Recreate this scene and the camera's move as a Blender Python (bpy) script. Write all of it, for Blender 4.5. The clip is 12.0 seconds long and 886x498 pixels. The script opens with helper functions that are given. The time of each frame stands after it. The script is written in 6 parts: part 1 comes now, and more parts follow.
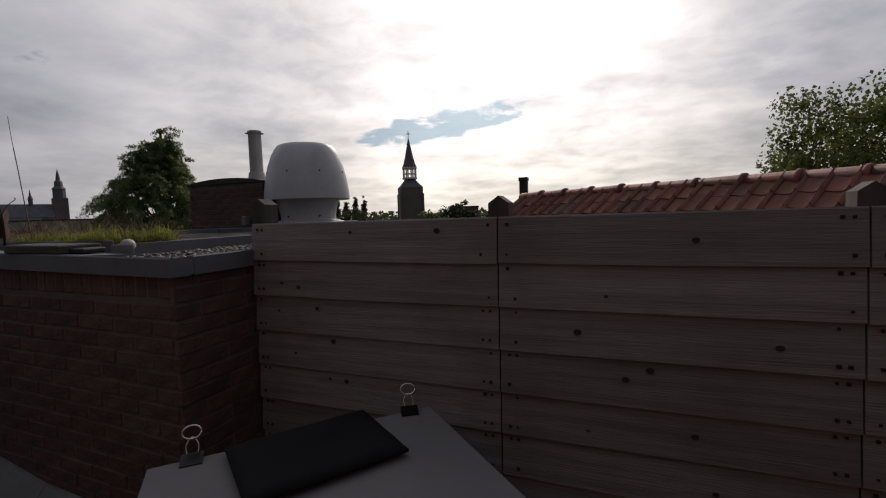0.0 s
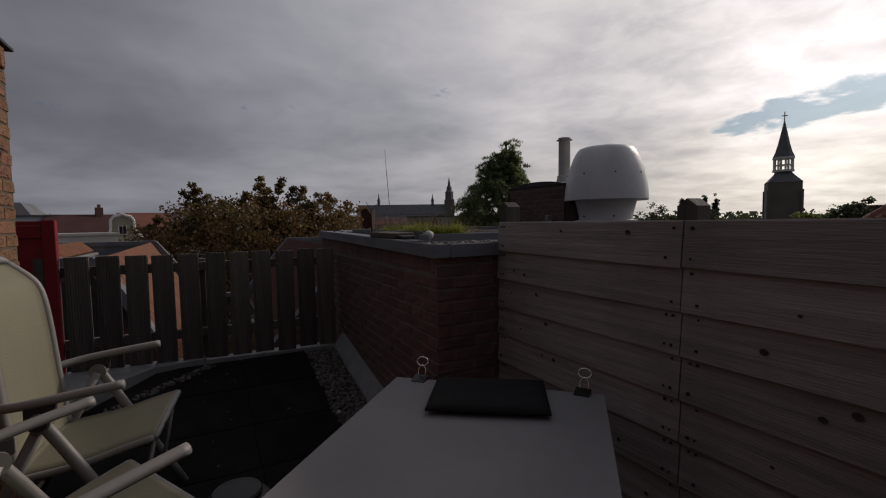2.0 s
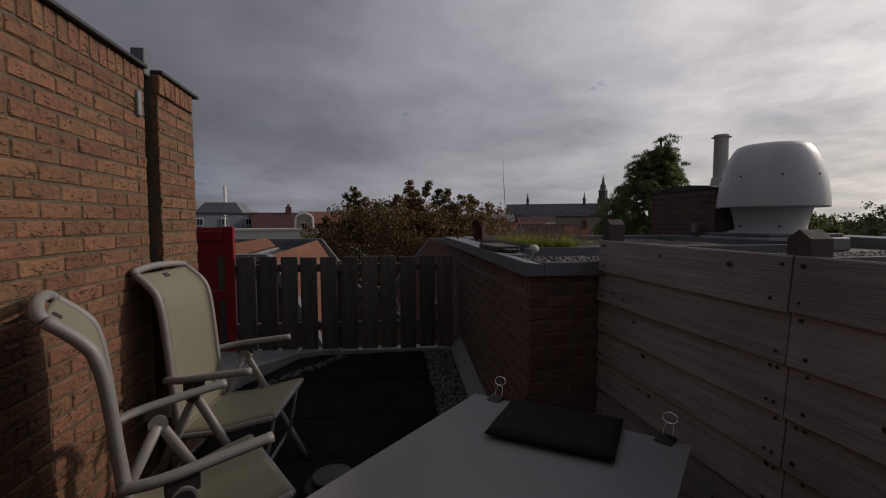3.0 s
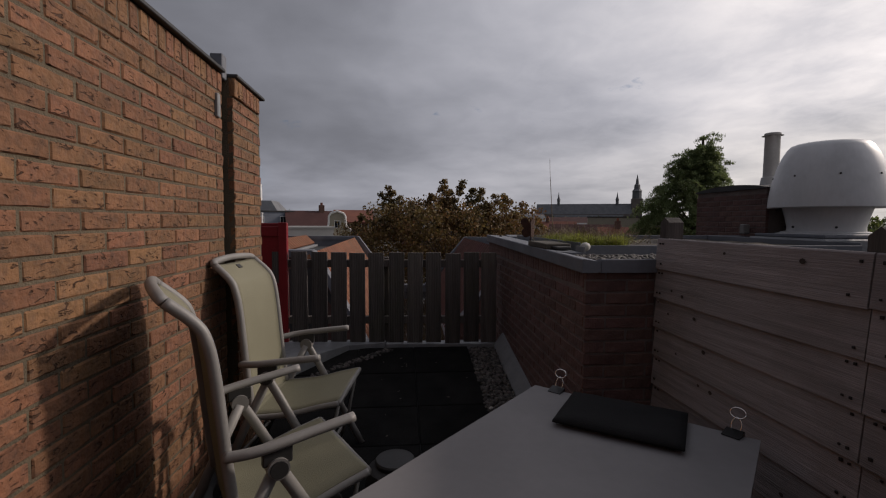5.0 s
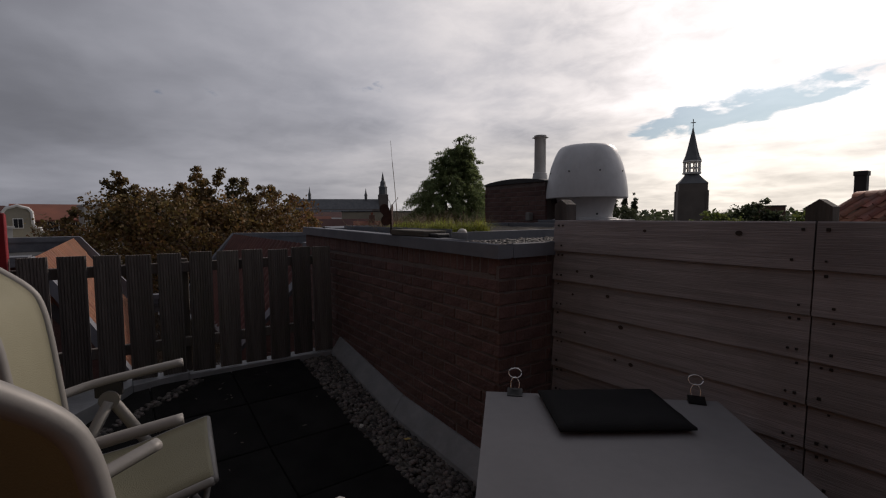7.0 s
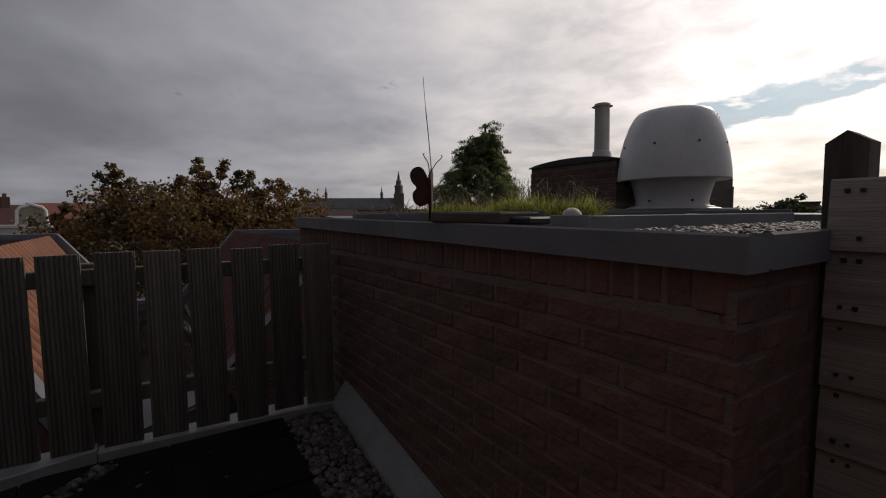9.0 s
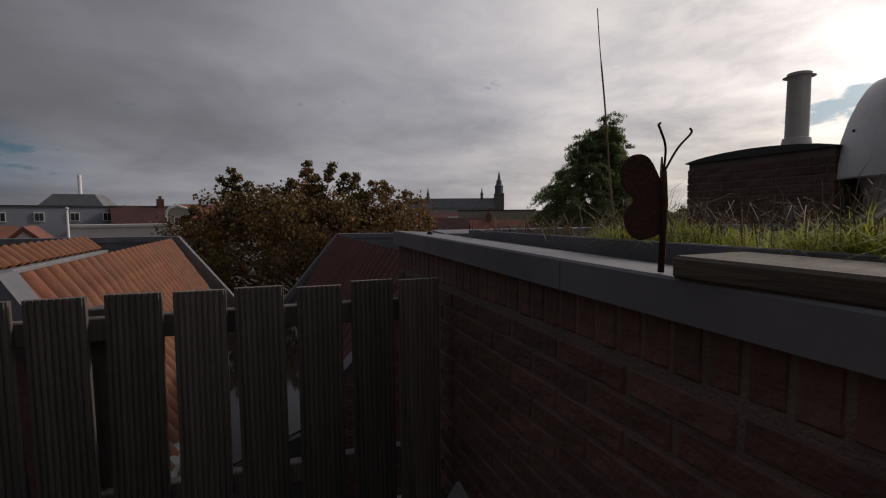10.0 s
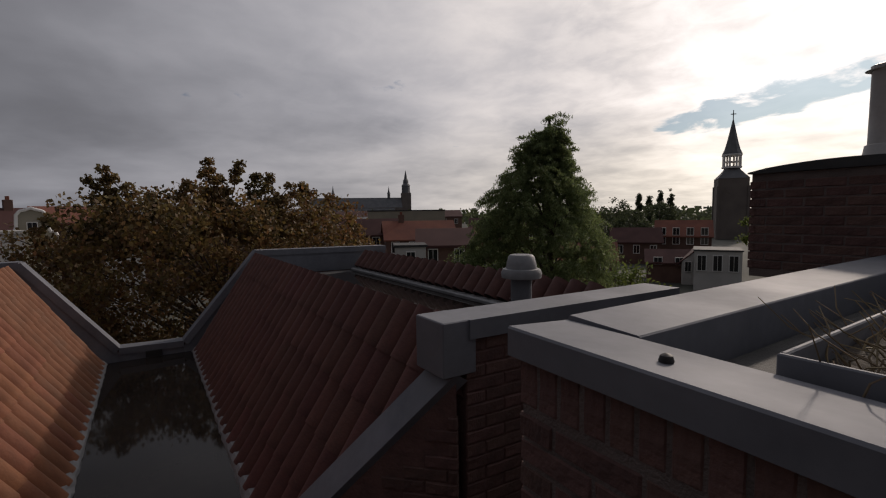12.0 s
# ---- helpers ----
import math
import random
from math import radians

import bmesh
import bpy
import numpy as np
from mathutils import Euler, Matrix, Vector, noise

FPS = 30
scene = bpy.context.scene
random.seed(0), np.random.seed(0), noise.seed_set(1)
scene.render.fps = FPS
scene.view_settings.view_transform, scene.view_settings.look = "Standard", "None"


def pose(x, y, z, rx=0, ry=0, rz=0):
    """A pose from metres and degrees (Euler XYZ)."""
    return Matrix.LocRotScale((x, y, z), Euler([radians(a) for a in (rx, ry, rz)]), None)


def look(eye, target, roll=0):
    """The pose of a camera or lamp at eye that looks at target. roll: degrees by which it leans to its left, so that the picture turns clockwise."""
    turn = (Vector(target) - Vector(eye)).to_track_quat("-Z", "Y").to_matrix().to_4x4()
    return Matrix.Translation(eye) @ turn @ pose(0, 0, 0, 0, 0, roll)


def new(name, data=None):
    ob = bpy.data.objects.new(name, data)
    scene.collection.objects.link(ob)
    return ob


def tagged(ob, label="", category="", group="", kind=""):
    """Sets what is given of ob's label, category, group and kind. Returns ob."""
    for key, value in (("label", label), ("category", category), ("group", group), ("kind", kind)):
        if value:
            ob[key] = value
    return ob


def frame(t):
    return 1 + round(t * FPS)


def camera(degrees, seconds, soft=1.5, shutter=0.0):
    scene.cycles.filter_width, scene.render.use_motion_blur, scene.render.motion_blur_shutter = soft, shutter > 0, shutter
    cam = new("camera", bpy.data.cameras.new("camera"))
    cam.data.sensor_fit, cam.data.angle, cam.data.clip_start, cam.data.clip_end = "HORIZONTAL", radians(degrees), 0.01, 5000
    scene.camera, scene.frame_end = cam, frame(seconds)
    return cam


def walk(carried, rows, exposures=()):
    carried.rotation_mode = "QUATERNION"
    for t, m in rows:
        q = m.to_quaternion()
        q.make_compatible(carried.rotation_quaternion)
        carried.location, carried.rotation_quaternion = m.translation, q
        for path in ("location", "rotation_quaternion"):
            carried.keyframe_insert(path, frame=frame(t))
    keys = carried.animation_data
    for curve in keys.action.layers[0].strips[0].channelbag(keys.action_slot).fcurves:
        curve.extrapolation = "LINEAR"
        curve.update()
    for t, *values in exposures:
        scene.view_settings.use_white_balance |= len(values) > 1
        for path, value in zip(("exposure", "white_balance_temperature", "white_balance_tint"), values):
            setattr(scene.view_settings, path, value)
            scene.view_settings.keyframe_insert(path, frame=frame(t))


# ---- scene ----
cam = camera(88.3, 12.0, soft=1.15)
PATH = [
    (0, (1.788, -0.067, 1.297), (1.037, 1.78, 1.143), -1.9),
    (0.5, (1.914, -0.093, 1.279), (0.797, 1.56, 1.14), -1.6),
    (1, (2.058, -0.099, 1.294), (0.686, 1.35, 1.163), -1.4),
    (1.5, (2.253, -0.089, 1.298), (0.611, 1.047, 1.175), -1.2),
    (2, (2.348, 0.035, 1.289), (0.574, 0.949, 1.168), -0.9),
    (2.5, (2.415, 0.16, 1.322), (0.543, 0.853, 1.201), -0.6),
    (3, (2.462, 0.282, 1.376), (0.49, 0.589, 1.257), -0.2),
    (5, (2.517, 0.125, 1.361), (0.529, 0.307, 1.239), 0.3),
    (5.5, (2.426, -0.125, 1.318), (0.478, 0.31, 1.191), 0.0),
    (6, (2.23, -0.334, 1.319), (0.366, 0.378, 1.19), -0.1),
    (6.5, (2.094, -0.426, 1.334), (0.389, 0.61, 1.199), -0.3),
    (7, (1.872, -0.395, 1.306), (0.251, 0.767, 1.162), -0.4),
    (9, (0.678, 0.173, 1.213), (-0.982, 1.279, 1.064), -0.6),
    (9.5, (0.27, 0.357, 1.243), (-1.497, 1.282, 1.097), -0.5),
    (10, (-0.163, 0.445, 1.288), (-2.022, 1.169, 1.143), -0.4),
    (10.5, (-0.638, 0.449, 1.327), (-2.507, 1.146, 1.182), -0.5),
    (11, (-1.062, 0.458, 1.374), (-2.93, 1.158, 1.229), -0.5),
    (11.5, (-1.457, 0.396, 1.416), (-3.259, 1.251, 1.268), -0.8),
    (12, (-1.683, 0.366, 1.48), (-3.357, 1.45, 1.328), -0.8),
]
walk(cam, [(t, look(eye, target, roll)) for t, eye, target, roll in PATH], [(t, e, k, 17.5) for t, e, k in ((0.0, -0.08, 6480), (1.0, -0.12, 6500), (2.0, -0.22, 6550), (3.2, -0.12, 6550), (5.0, 0.2, 6550), (6.0, 0.16, 6550), (7.0, -0.02, 6550), (9.0, -0.08, 6700), (12.0, -0.06, 6750))])


# ---- world, sun ----
SUN_AZ, SUN_EL = radians(16), radians(26)      # azimuth to the left of +y
SUN_DIR = Vector((-math.sin(SUN_AZ) * math.cos(SUN_EL), math.cos(SUN_AZ) * math.cos(SUN_EL), math.sin(SUN_EL)))


def build_world():
    w = bpy.data.worlds.new("world")
    scene.world = w
    w.use_nodes = True
    nt = w.node_tree
    nt.nodes.clear()
    N, L = nt.nodes.new, nt.links.new

    def math_node(op, a, b=None, c=None):
        n = N("ShaderNodeMath")
        n.operation = op
        for i, v in enumerate((a, b, c)):
            if v is None:
                continue
            if isinstance(v, (int, float)):
                n.inputs[i].default_value = v
            else:
                L(v, n.inputs[i])
        return n.outputs[0]

    def ramp(v, a, b, c=0.0, d=1.0):
        n = N("ShaderNodeMapRange")
        n.interpolation_type = "SMOOTHSTEP"
        L(v, n.inputs[0])
        for i, q in enumerate((a, b, c, d)):
            n.inputs[i + 1].default_value = q
        return n.outputs[0]

    def colour_mix(f, a, b):
        n = N("ShaderNodeMix")
        n.data_type = "RGBA"
        L(f, n.inputs[0])
        for i, v in ((6, a), (7, b)):
            if isinstance(v, tuple):
                n.inputs[i].default_value = (*v, 1)
            else:
                L(v, n.inputs[i])
        return n.outputs[2]

    def noise_tex(vec, scale, detail, rough=0.55, dist=0.0):
        n = N("ShaderNodeTexNoise")
        n.inputs["Scale"].default_value = scale
        n.inputs["Detail"].default_value = detail
        n.inputs["Roughness"].default_value = rough
        n.inputs["Distortion"].default_value = dist
        L(vec, n.inputs["Vector"])
        return n.outputs[0]

    tc = N("ShaderNodeTexCoord").outputs["Generated"]
    nrm = N("ShaderNodeVectorMath")
    nrm.operation = "NORMALIZE"
    L(tc, nrm.inputs[0])
    d = nrm.outputs[0]
    sep = N("ShaderNodeSeparateXYZ")
    L(d, sep.inputs[0])
    up = math_node("MAXIMUM", sep.outputs[2], 0.0)
    flat = math_node("ADD", up, 0.16)
    comb = N("ShaderNodeCombineXYZ")
    L(math_node("DIVIDE", sep.outputs[0], flat), comb.inputs[0])
    L(math_node("DIVIDE", sep.outputs[1], flat), comb.inputs[1])
    plane = comb.outputs[0]
    big = noise_tex(plane, 0.55, 4, 0.5, 0.3)
    mid = noise_tex(plane, 0.95, 8, 0.46, 0.35)
    fine = noise_tex(plane, 4.2, 8, 0.58, 0.3)
    dot = N("ShaderNodeVectorMath")
    dot.operation = "DOT_PRODUCT"
    L(d, dot.inputs[0])
    dot.inputs[1].default_value = SUN_DIR
    toward = math_node("MAXIMUM", dot.outputs["Value"], 0.0)
    wide = math_node("POWER", toward, 3.0)
    near = math_node("POWER", toward, 12.0)
    texture = math_node("ADD", math_node("MULTIPLY", ramp(mid, 0.3, 0.7), 0.72), math_node("MULTIPLY", ramp(fine, 0.3, 0.7), 0.28))
    # brightness of the cloud sheet: grey overhead, white towards the veiled sun
    shade = math_node("MULTIPLY_ADD", ramp(big, 0.32, 0.68), SKY_SOFT, SKY_BASE)
    shade = math_node("MULTIPLY", shade, ramp(dot.outputs["Value"], -0.9, 0.35, SKY_AWAY, 1.0))
    lit = math_node("ADD", math_node("MULTIPLY", wide, SKY_WIDE), math_node("MULTIPLY", near, SKY_NEAR))
    lit = math_node("MULTIPLY", lit, math_node("MULTIPLY_ADD", texture, 0.9, 0.55))
    low = math_node("MULTIPLY", ramp(up, 0.0, 0.22, 0.12, 0.0), ramp(dot.outputs["Value"], -0.2, 0.8))
    total = math_node("ADD", math_node("ADD", math_node("MULTIPLY", shade, math_node("MULTIPLY_ADD", texture, 0.24, 0.86)), lit), low)
    tint = colour_mix(ramp(total, 0.15, 0.9), (0.90, 0.965, 1.07), (1.0, 0.985, 0.945))
    warm = colour_mix(math_node("MULTIPLY", ramp(up, 0.0, 0.25, 1.0, 0.0), wide), tint, (1.0, 0.95, 0.78))
    cloud = N("ShaderNodeVectorMath")
    cloud.operation = "SCALE"
    L(warm, cloud.inputs[0])
    L(total, cloud.inputs["Scale"])
    sky = N("ShaderNodeTexSky")
    sky.sky_type = "NISHITA"
    sky.sun_disc = False
    sky.sun_elevation = SUN_EL
    sky.sun_rotation = -SUN_AZ
    blue = N("ShaderNodeVectorMath")
    blue.operation = "MULTIPLY"
    L(sky.outputs[0], blue.inputs[0])
    blue.inputs[1].default_value = (0.020 * SKY_BLUE, 0.031 * SKY_BLUE, 0.040 * SKY_BLUE)
    gap = noise_tex(plane, 0.9, 7, 0.5, 0.6)
    # a long blue break in the clouds, low in the sky below the sun
    across = N("ShaderNodeVectorMath")
    across.operation = "DOT_PRODUCT"
    L(d, across.inputs[0])
    across.inputs[1].default_value = (math.cos(BREAK_AZ), math.sin(BREAK_AZ), 0)
    ahead = N("ShaderNodeVectorMath")
    ahead.operation = "DOT_PRODUCT"
    L(d, ahead.inputs[0])
    ahead.inputs[1].default_value = (-math.sin(BREAK_AZ), math.cos(BREAK_AZ), 0)
    a1 = math_node("DIVIDE", across.outputs["Value"], 0.23)
    b1 = math_node("DIVIDE", math_node("SUBTRACT", math_node("SUBTRACT", sep.outputs[2], 0.188), math_node("MULTIPLY", across.outputs["Value"], 0.16)), 0.034)
    spread = math_node("ADD", math_node("MULTIPLY", a1, a1), math_node("MULTIPLY", b1, b1))
    break_mask = math_node("MULTIPLY", ramp(spread, 0.0, 1.6, 1.0, 0.0), ramp(ahead.outputs["Value"], 0.2, 0.5))
    # a second, paler one far round to the west
    a2n = N("ShaderNodeVectorMath")
    a2n.operation = "DOT_PRODUCT"
    L(d, a2n.inputs[0])
    a2n.inputs[1].default_value = (math.cos(radians(125)), math.sin(radians(125)), 0)
    f2n = N("ShaderNodeVectorMath")
    f2n.operation = "DOT_PRODUCT"
    L(d, f2n.inputs[0])
    f2n.inputs[1].default_value = (-math.sin(radians(125)), math.cos(radians(125)), 0)
    a2 = math_node("DIVIDE", a2n.outputs["Value"], 0.30)
    b2 = math_node("DIVIDE", math_node("SUBTRACT", math_node("SUBTRACT", sep.outputs[2], 0.125), math_node("MULTIPLY", a2n.outputs["Value"], -0.12)), 0.075)
    mask2 = math_node("MULTIPLY", ramp(math_node("ADD", math_node("MULTIPLY", a2, a2), math_node("MULTIPLY", b2, b2)), 0.0, 1.5, 1.0, 0.0), ramp(f2n.outputs["Value"], 0.2, 0.5))
    break_mask = math_node("MULTIPLY_ADD", mask2, 0.8, break_mask)
    gap = math_node("MULTIPLY_ADD", break_mask, 0.26, math_node("MULTIPLY_ADD", fine, 0.6, math_node("MULTIPLY", gap, 0.4)))
    hole = math_node("MULTIPLY", ramp(gap, 0.63, 0.74), 0.8)
    veil = N("ShaderNodeVectorMath")
    veil.operation = "MULTIPLY"
    L(cloud.outputs[0], veil.inputs[0])
    veil.inputs[1].default_value = (0.62, 0.84, 0.98)
    thin = colour_mix(math_node("MULTIPLY", mask2, 0.85), cloud.outputs[0], veil.outputs[0])
    out = colour_mix(hole, thin, blue.outputs[0])
    bg = N("ShaderNodeBackground")
    L(out, bg.inputs[0])
    bg.inputs[1].default_value = 1.0
    L(bg.outputs[0], N("ShaderNodeOutputWorld").inputs[0])


SKY_BASE, SKY_SOFT, SKY_WIDE, SKY_NEAR, SKY_BLUE, SKY_AWAY = 0.17, 0.12, 0.47, 0.85, 1.0, 0.34
BREAK_AZ = radians(22)
build_world()
sun = new("sun", bpy.data.lights.new("sun", "SUN"))
sun.data.energy, sun.data.angle, sun.data.color = 1.5, radians(3.5), (1.0, 0.9, 0.76)
sun.matrix_world = look((0, 0, 30), Vector((0, 0, 30)) - SUN_DIR)


# ---- materials ----
def material(name, base, second=None, rough=0.7, metal=0.0, scale=6.0, fine=60.0, bump=0.15, bump_scale=None, vary=0.0,
             island=0.0, stretch=(1, 1, 1), third=None, third_scale=1.5, third_amount=0.5, spec=0.5, transmit=0.0, coord="Object", pits=0.0):
    m = bpy.data.materials.new(name)
    m.use_nodes = True
    nt = m.node_tree
    N, L = nt.nodes.new, nt.links.new
    p = nt.nodes["Principled BSDF"]
    p.inputs["Metallic"].default_value = metal
    p.inputs["Specular IOR Level"].default_value = spec
    tc = N("ShaderNodeTexCoord")
    mp = N("ShaderNodeMapping")
    mp.inputs["Scale"].default_value = stretch
    if coord == "World":
        L(N("ShaderNodeNewGeometry").outputs["Position"], mp.inputs[0])
    else:
        L(tc.outputs[coord], mp.inputs[0])
    a = N("ShaderNodeTexNoise")
    a.inputs["Scale"].default_value, a.inputs["Detail"].default_value = scale, 6
    b = N("ShaderNodeTexNoise")
    b.inputs["Scale"].default_value, b.inputs["Detail"].default_value = fine, 4
    L(mp.outputs[0], a.inputs[0])
    L(mp.outputs[0], b.inputs[0])
    mr = N("ShaderNodeMapRange")
    mr.inputs[1].default_value, mr.inputs[2].default_value = 0.3, 0.7
    add = N("ShaderNodeMath")
    add.operation = "MULTIPLY_ADD"
    L(b.outputs[0], add.inputs[0])
    add.inputs[1].default_value = 0.35
    L(a.outputs[0], add.inputs[2])
    sub = N("ShaderNodeMath")
    sub.operation = "SUBTRACT"
    L(add.outputs[0], sub.inputs[0])
    sub.inputs[1].default_value = 0.17
    L(sub.outputs[0], mr.inputs[0])
    mix = N("ShaderNodeMix")
    mix.data_type = "RGBA"
    L(mr.outputs[0], mix.inputs[0])
    mix.inputs[6].default_value = (*base, 1)
    mix.inputs[7].default_value = (*(second or tuple(c * 0.72 for c in base)), 1)
    col = mix.outputs[2]
    if third:
        c = N("ShaderNodeTexNoise")
        c.inputs["Scale"].default_value, c.inputs["Detail"].default_value = third_scale, 8
        c.inputs["Roughness"].default_value = 0.65
        L((N("ShaderNodeNewGeometry").outputs["Position"]), c.inputs[0])
        r = N("ShaderNodeMapRange")
        r.inputs[1].default_value, r.inputs[2].default_value, r.inputs[4].default_value = 0.48, 0.68, third_amount
        L(c.outputs[0], r.inputs[0])
        m2 = N("ShaderNodeMix")
        m2.data_type = "RGBA"
        L(r.outputs[0], m2.inputs[0])
        L(col, m2.inputs[6])
        m2.inputs[7].default_value = (*third, 1)
        col = m2.outputs[2]
    if vary or island:
        hsv = N("ShaderNodeHueSaturation")
        src = N("ShaderNodeObjectInfo").outputs["Random"] if vary else N("ShaderNodeNewGeometry").outputs["Random Per Island"]
        amount = vary or island
        v = N("ShaderNodeMapRange")
        v.inputs[3].default_value, v.inputs[4].default_value = 1 - amount, 1 + amount
        L(src, v.inputs[0])
        L(v.outputs[0], hsv.inputs["Value"])
        hm = N("ShaderNodeMath")
        hm.operation = "FRACT"
        h1 = N("ShaderNodeMath")
        h1.operation = "MULTIPLY"
        L(src, h1.inputs[0])
        h1.inputs[1].default_value = 7.31
        L(h1.outputs[0], hm.inputs[0])
        hr = N("ShaderNodeMapRange")
        hr.inputs[3].default_value, hr.inputs[4].default_value = 0.5 - amount * 0.045, 0.5 + amount * 0.045
        L(hm.outputs[0], hr.inputs[0])
        L(hr.outputs[0], hsv.inputs["Hue"])
        L(col, hsv.inputs["Color"])
        col = hsv.outputs[0]
    L(col, p.inputs["Base Color"])
    rr = N("ShaderNodeMapRange")
    rr.inputs[3].default_value, rr.inputs[4].default_value = max(rough - 0.12, 0.03), min(rough + 0.12, 1)
    L(a.outputs[0], rr.inputs[0])
    L(rr.outputs[0], p.inputs["Roughness"])
    if bump:
        bn = N("ShaderNodeBump")
        bn.inputs["Strength"].default_value = bump
        bn.inputs["Distance"].default_value = 0.01
        h = b
        if bump_scale:
            h = N("ShaderNodeTexNoise")
            h.inputs["Scale"].default_value, h.inputs["Detail"].default_value = bump_scale, 5
            L(mp.outputs[0], h.inputs[0])
        L(h.outputs[0], bn.inputs["Height"])
        if pits:
            # slanting creases of hand-pressed clay
            pm = N("ShaderNodeMapping")
            pm.inputs["Rotation"].default_value = (0, radians(38), 0)
            pm.inputs["Scale"].default_value = (19, 19, 50)
            L(N("ShaderNodeNewGeometry").outputs["Position"], pm.inputs[0])
            pn = N("ShaderNodeTexNoise")
            pn.inputs["Scale"].default_value, pn.inputs["Detail"].default_value, pn.inputs["Distortion"].default_value = 1.0, 4, 1.6
            L(pm.outputs[0], pn.inputs[0])
            pr = N("ShaderNodeMapRange")
            pr.inputs[1].default_value, pr.inputs[2].default_value, pr.inputs[3].default_value, pr.inputs[4].default_value = 0.60, 0.67, 0.0, pits
            L(pn.outputs[0], pr.inputs[0])
            ps = N("ShaderNodeMath")
            ps.operation = "SUBTRACT"
            L(h.outputs[0], ps.inputs[0])
            L(pr.outputs[0], ps.inputs[1])
            L(ps.outputs[0], bn.inputs["Height"])
            # shade inside the creases, put into the colour as a darker base
            crease_shade = N("ShaderNodeMix")
            crease_shade.data_type = "RGBA"
            L(pr.outputs[0], crease_shade.inputs[0])
            L(col, crease_shade.inputs[6])
            crease_shade.inputs[7].default_value = (*(c * 0.28 for c in base), 1)
            L(crease_shade.outputs[2], p.inputs["Base Color"])
        L(bn.outputs[0], p.inputs["Normal"])
    if transmit:
        tr = N("ShaderNodeBsdfTranslucent")
        L(col, tr.inputs[0])
        ms = N("ShaderNodeMixShader")
        ms.inputs[0].default_value = transmit
        L(p.outputs[0], ms.inputs[1])
        L(tr.outputs[0], ms.inputs[2])
        L(ms.outputs[0], nt.nodes["Material Output"].inputs[0])
    return m


M_BRICK = material("brick_orange", (0.235, 0.105, 0.05), (0.165, 0.083, 0.043), rough=0.9, pits=1.0, scale=14, fine=90, bump=0.9, bump_scale=45, vary=0.22, third=(0.075, 0.045, 0.035), third_scale=26, third_amount=0.55)
M_BRICK_IS = material("brick_orange_joined", (0.235, 0.105, 0.05), (0.165, 0.083, 0.043), rough=0.9, pits=1.0, scale=14, fine=90, bump=0.9, bump_scale=45, island=0.22, third=(0.075, 0.045, 0.035), third_scale=26, third_amount=0.55)
M_MORTAR = material("mortar_grey", (0.13, 0.10, 0.064), (0.085, 0.068, 0.046), rough=0.95, scale=12, fine=150, bump=0.6)
M_BRICK_RED = material("brick_red", (0.15, 0.08, 0.068), (0.10, 0.056, 0.05), rough=0.88, scale=12, fine=90, bump=0.8, bump_scale=50, vary=0.16, third=(0.09, 0.055, 0.05), third_scale=6, third_amount=0.5)
M_BRICK_RED_IS = material("brick_red_joined", (0.15, 0.08, 0.068), (0.10, 0.056, 0.05), rough=0.88, scale=12, fine=90, bump=0.8, bump_scale=50, island=0.16, third=(0.09, 0.055, 0.05), third_scale=6, third_amount=0.5)
M_MORTAR_DARK = material("mortar_dark", (0.165, 0.13, 0.12), (0.115, 0.092, 0.085), rough=0.95, scale=12, fine=150, bump=0.6)
M_ZINC = material("zinc_weathered", (0.175, 0.182, 0.207), (0.12, 0.127, 0.148), rough=0.7, metal=0.2, scale=3, fine=25, bump=0.06, third=(0.16, 0.165, 0.18), third_scale=2.2, third_amount=0.6)
M_LEAD = material("lead_flashing", (0.27, 0.275, 0.285), (0.19, 0.195, 0.205), rough=0.6, metal=0.2, scale=6, fine=30, bump=0.25, third=(0.2, 0.2, 0.2), third_scale=4, third_amount=0.6)
M_FENCE = material("fence_board_wood", (0.30, 0.265, 0.265), (0.175, 0.155, 0.155), rough=0.85, scale=5, fine=40, bump=0.35, stretch=(0.25, 1, 7), vary=0.18, third=(0.15, 0.13, 0.128), third_scale=1.6, third_amount=0.7)
M_KNOT = material("wood_knot", (0.05, 0.035, 0.028), rough=0.85, bump=0.1)
M_NAIL = material("nail_rust", (0.04, 0.033, 0.03), rough=0.7, metal=0.5, bump=0.1)
M_PICKET = material("picket_grey_wood", (0.15, 0.13, 0.12), (0.058, 0.05, 0.047), rough=0.9, scale=5, fine=45, bump=0.35, stretch=(3, 3, 0.25), vary=0.25, third=(0.10, 0.11, 0.06), third_scale=3, third_amount=0.25)
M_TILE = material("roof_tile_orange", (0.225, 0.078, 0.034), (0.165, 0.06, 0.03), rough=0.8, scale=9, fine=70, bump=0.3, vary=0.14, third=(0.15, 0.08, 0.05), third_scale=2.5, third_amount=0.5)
# maroon tile; shade of a slope facing from the sun is in its colour
M_TILE_DARK = material("roof_tile_maroon_shaded", (0.125, 0.046, 0.036), (0.08, 0.032, 0.028), rough=0.75, scale=9, fine=70, bump=0.3, vary=0.16, third=(0.12, 0.06, 0.045), third_scale=2.5, third_amount=0.4)
M_TILE_OLD = material("roof_tile_old", (0.30, 0.105, 0.055), (0.17, 0.075, 0.055), rough=0.72, scale=5, fine=50, bump=0.35, vary=0.3, third=(0.12, 0.09, 0.085), third_scale=2.0, third_amount=0.75)
M_BITUMEN = material("bitumen_roof", (0.045, 0.045, 0.047), (0.03, 0.03, 0.031), rough=0.75, scale=3, fine=120, bump=0.3)
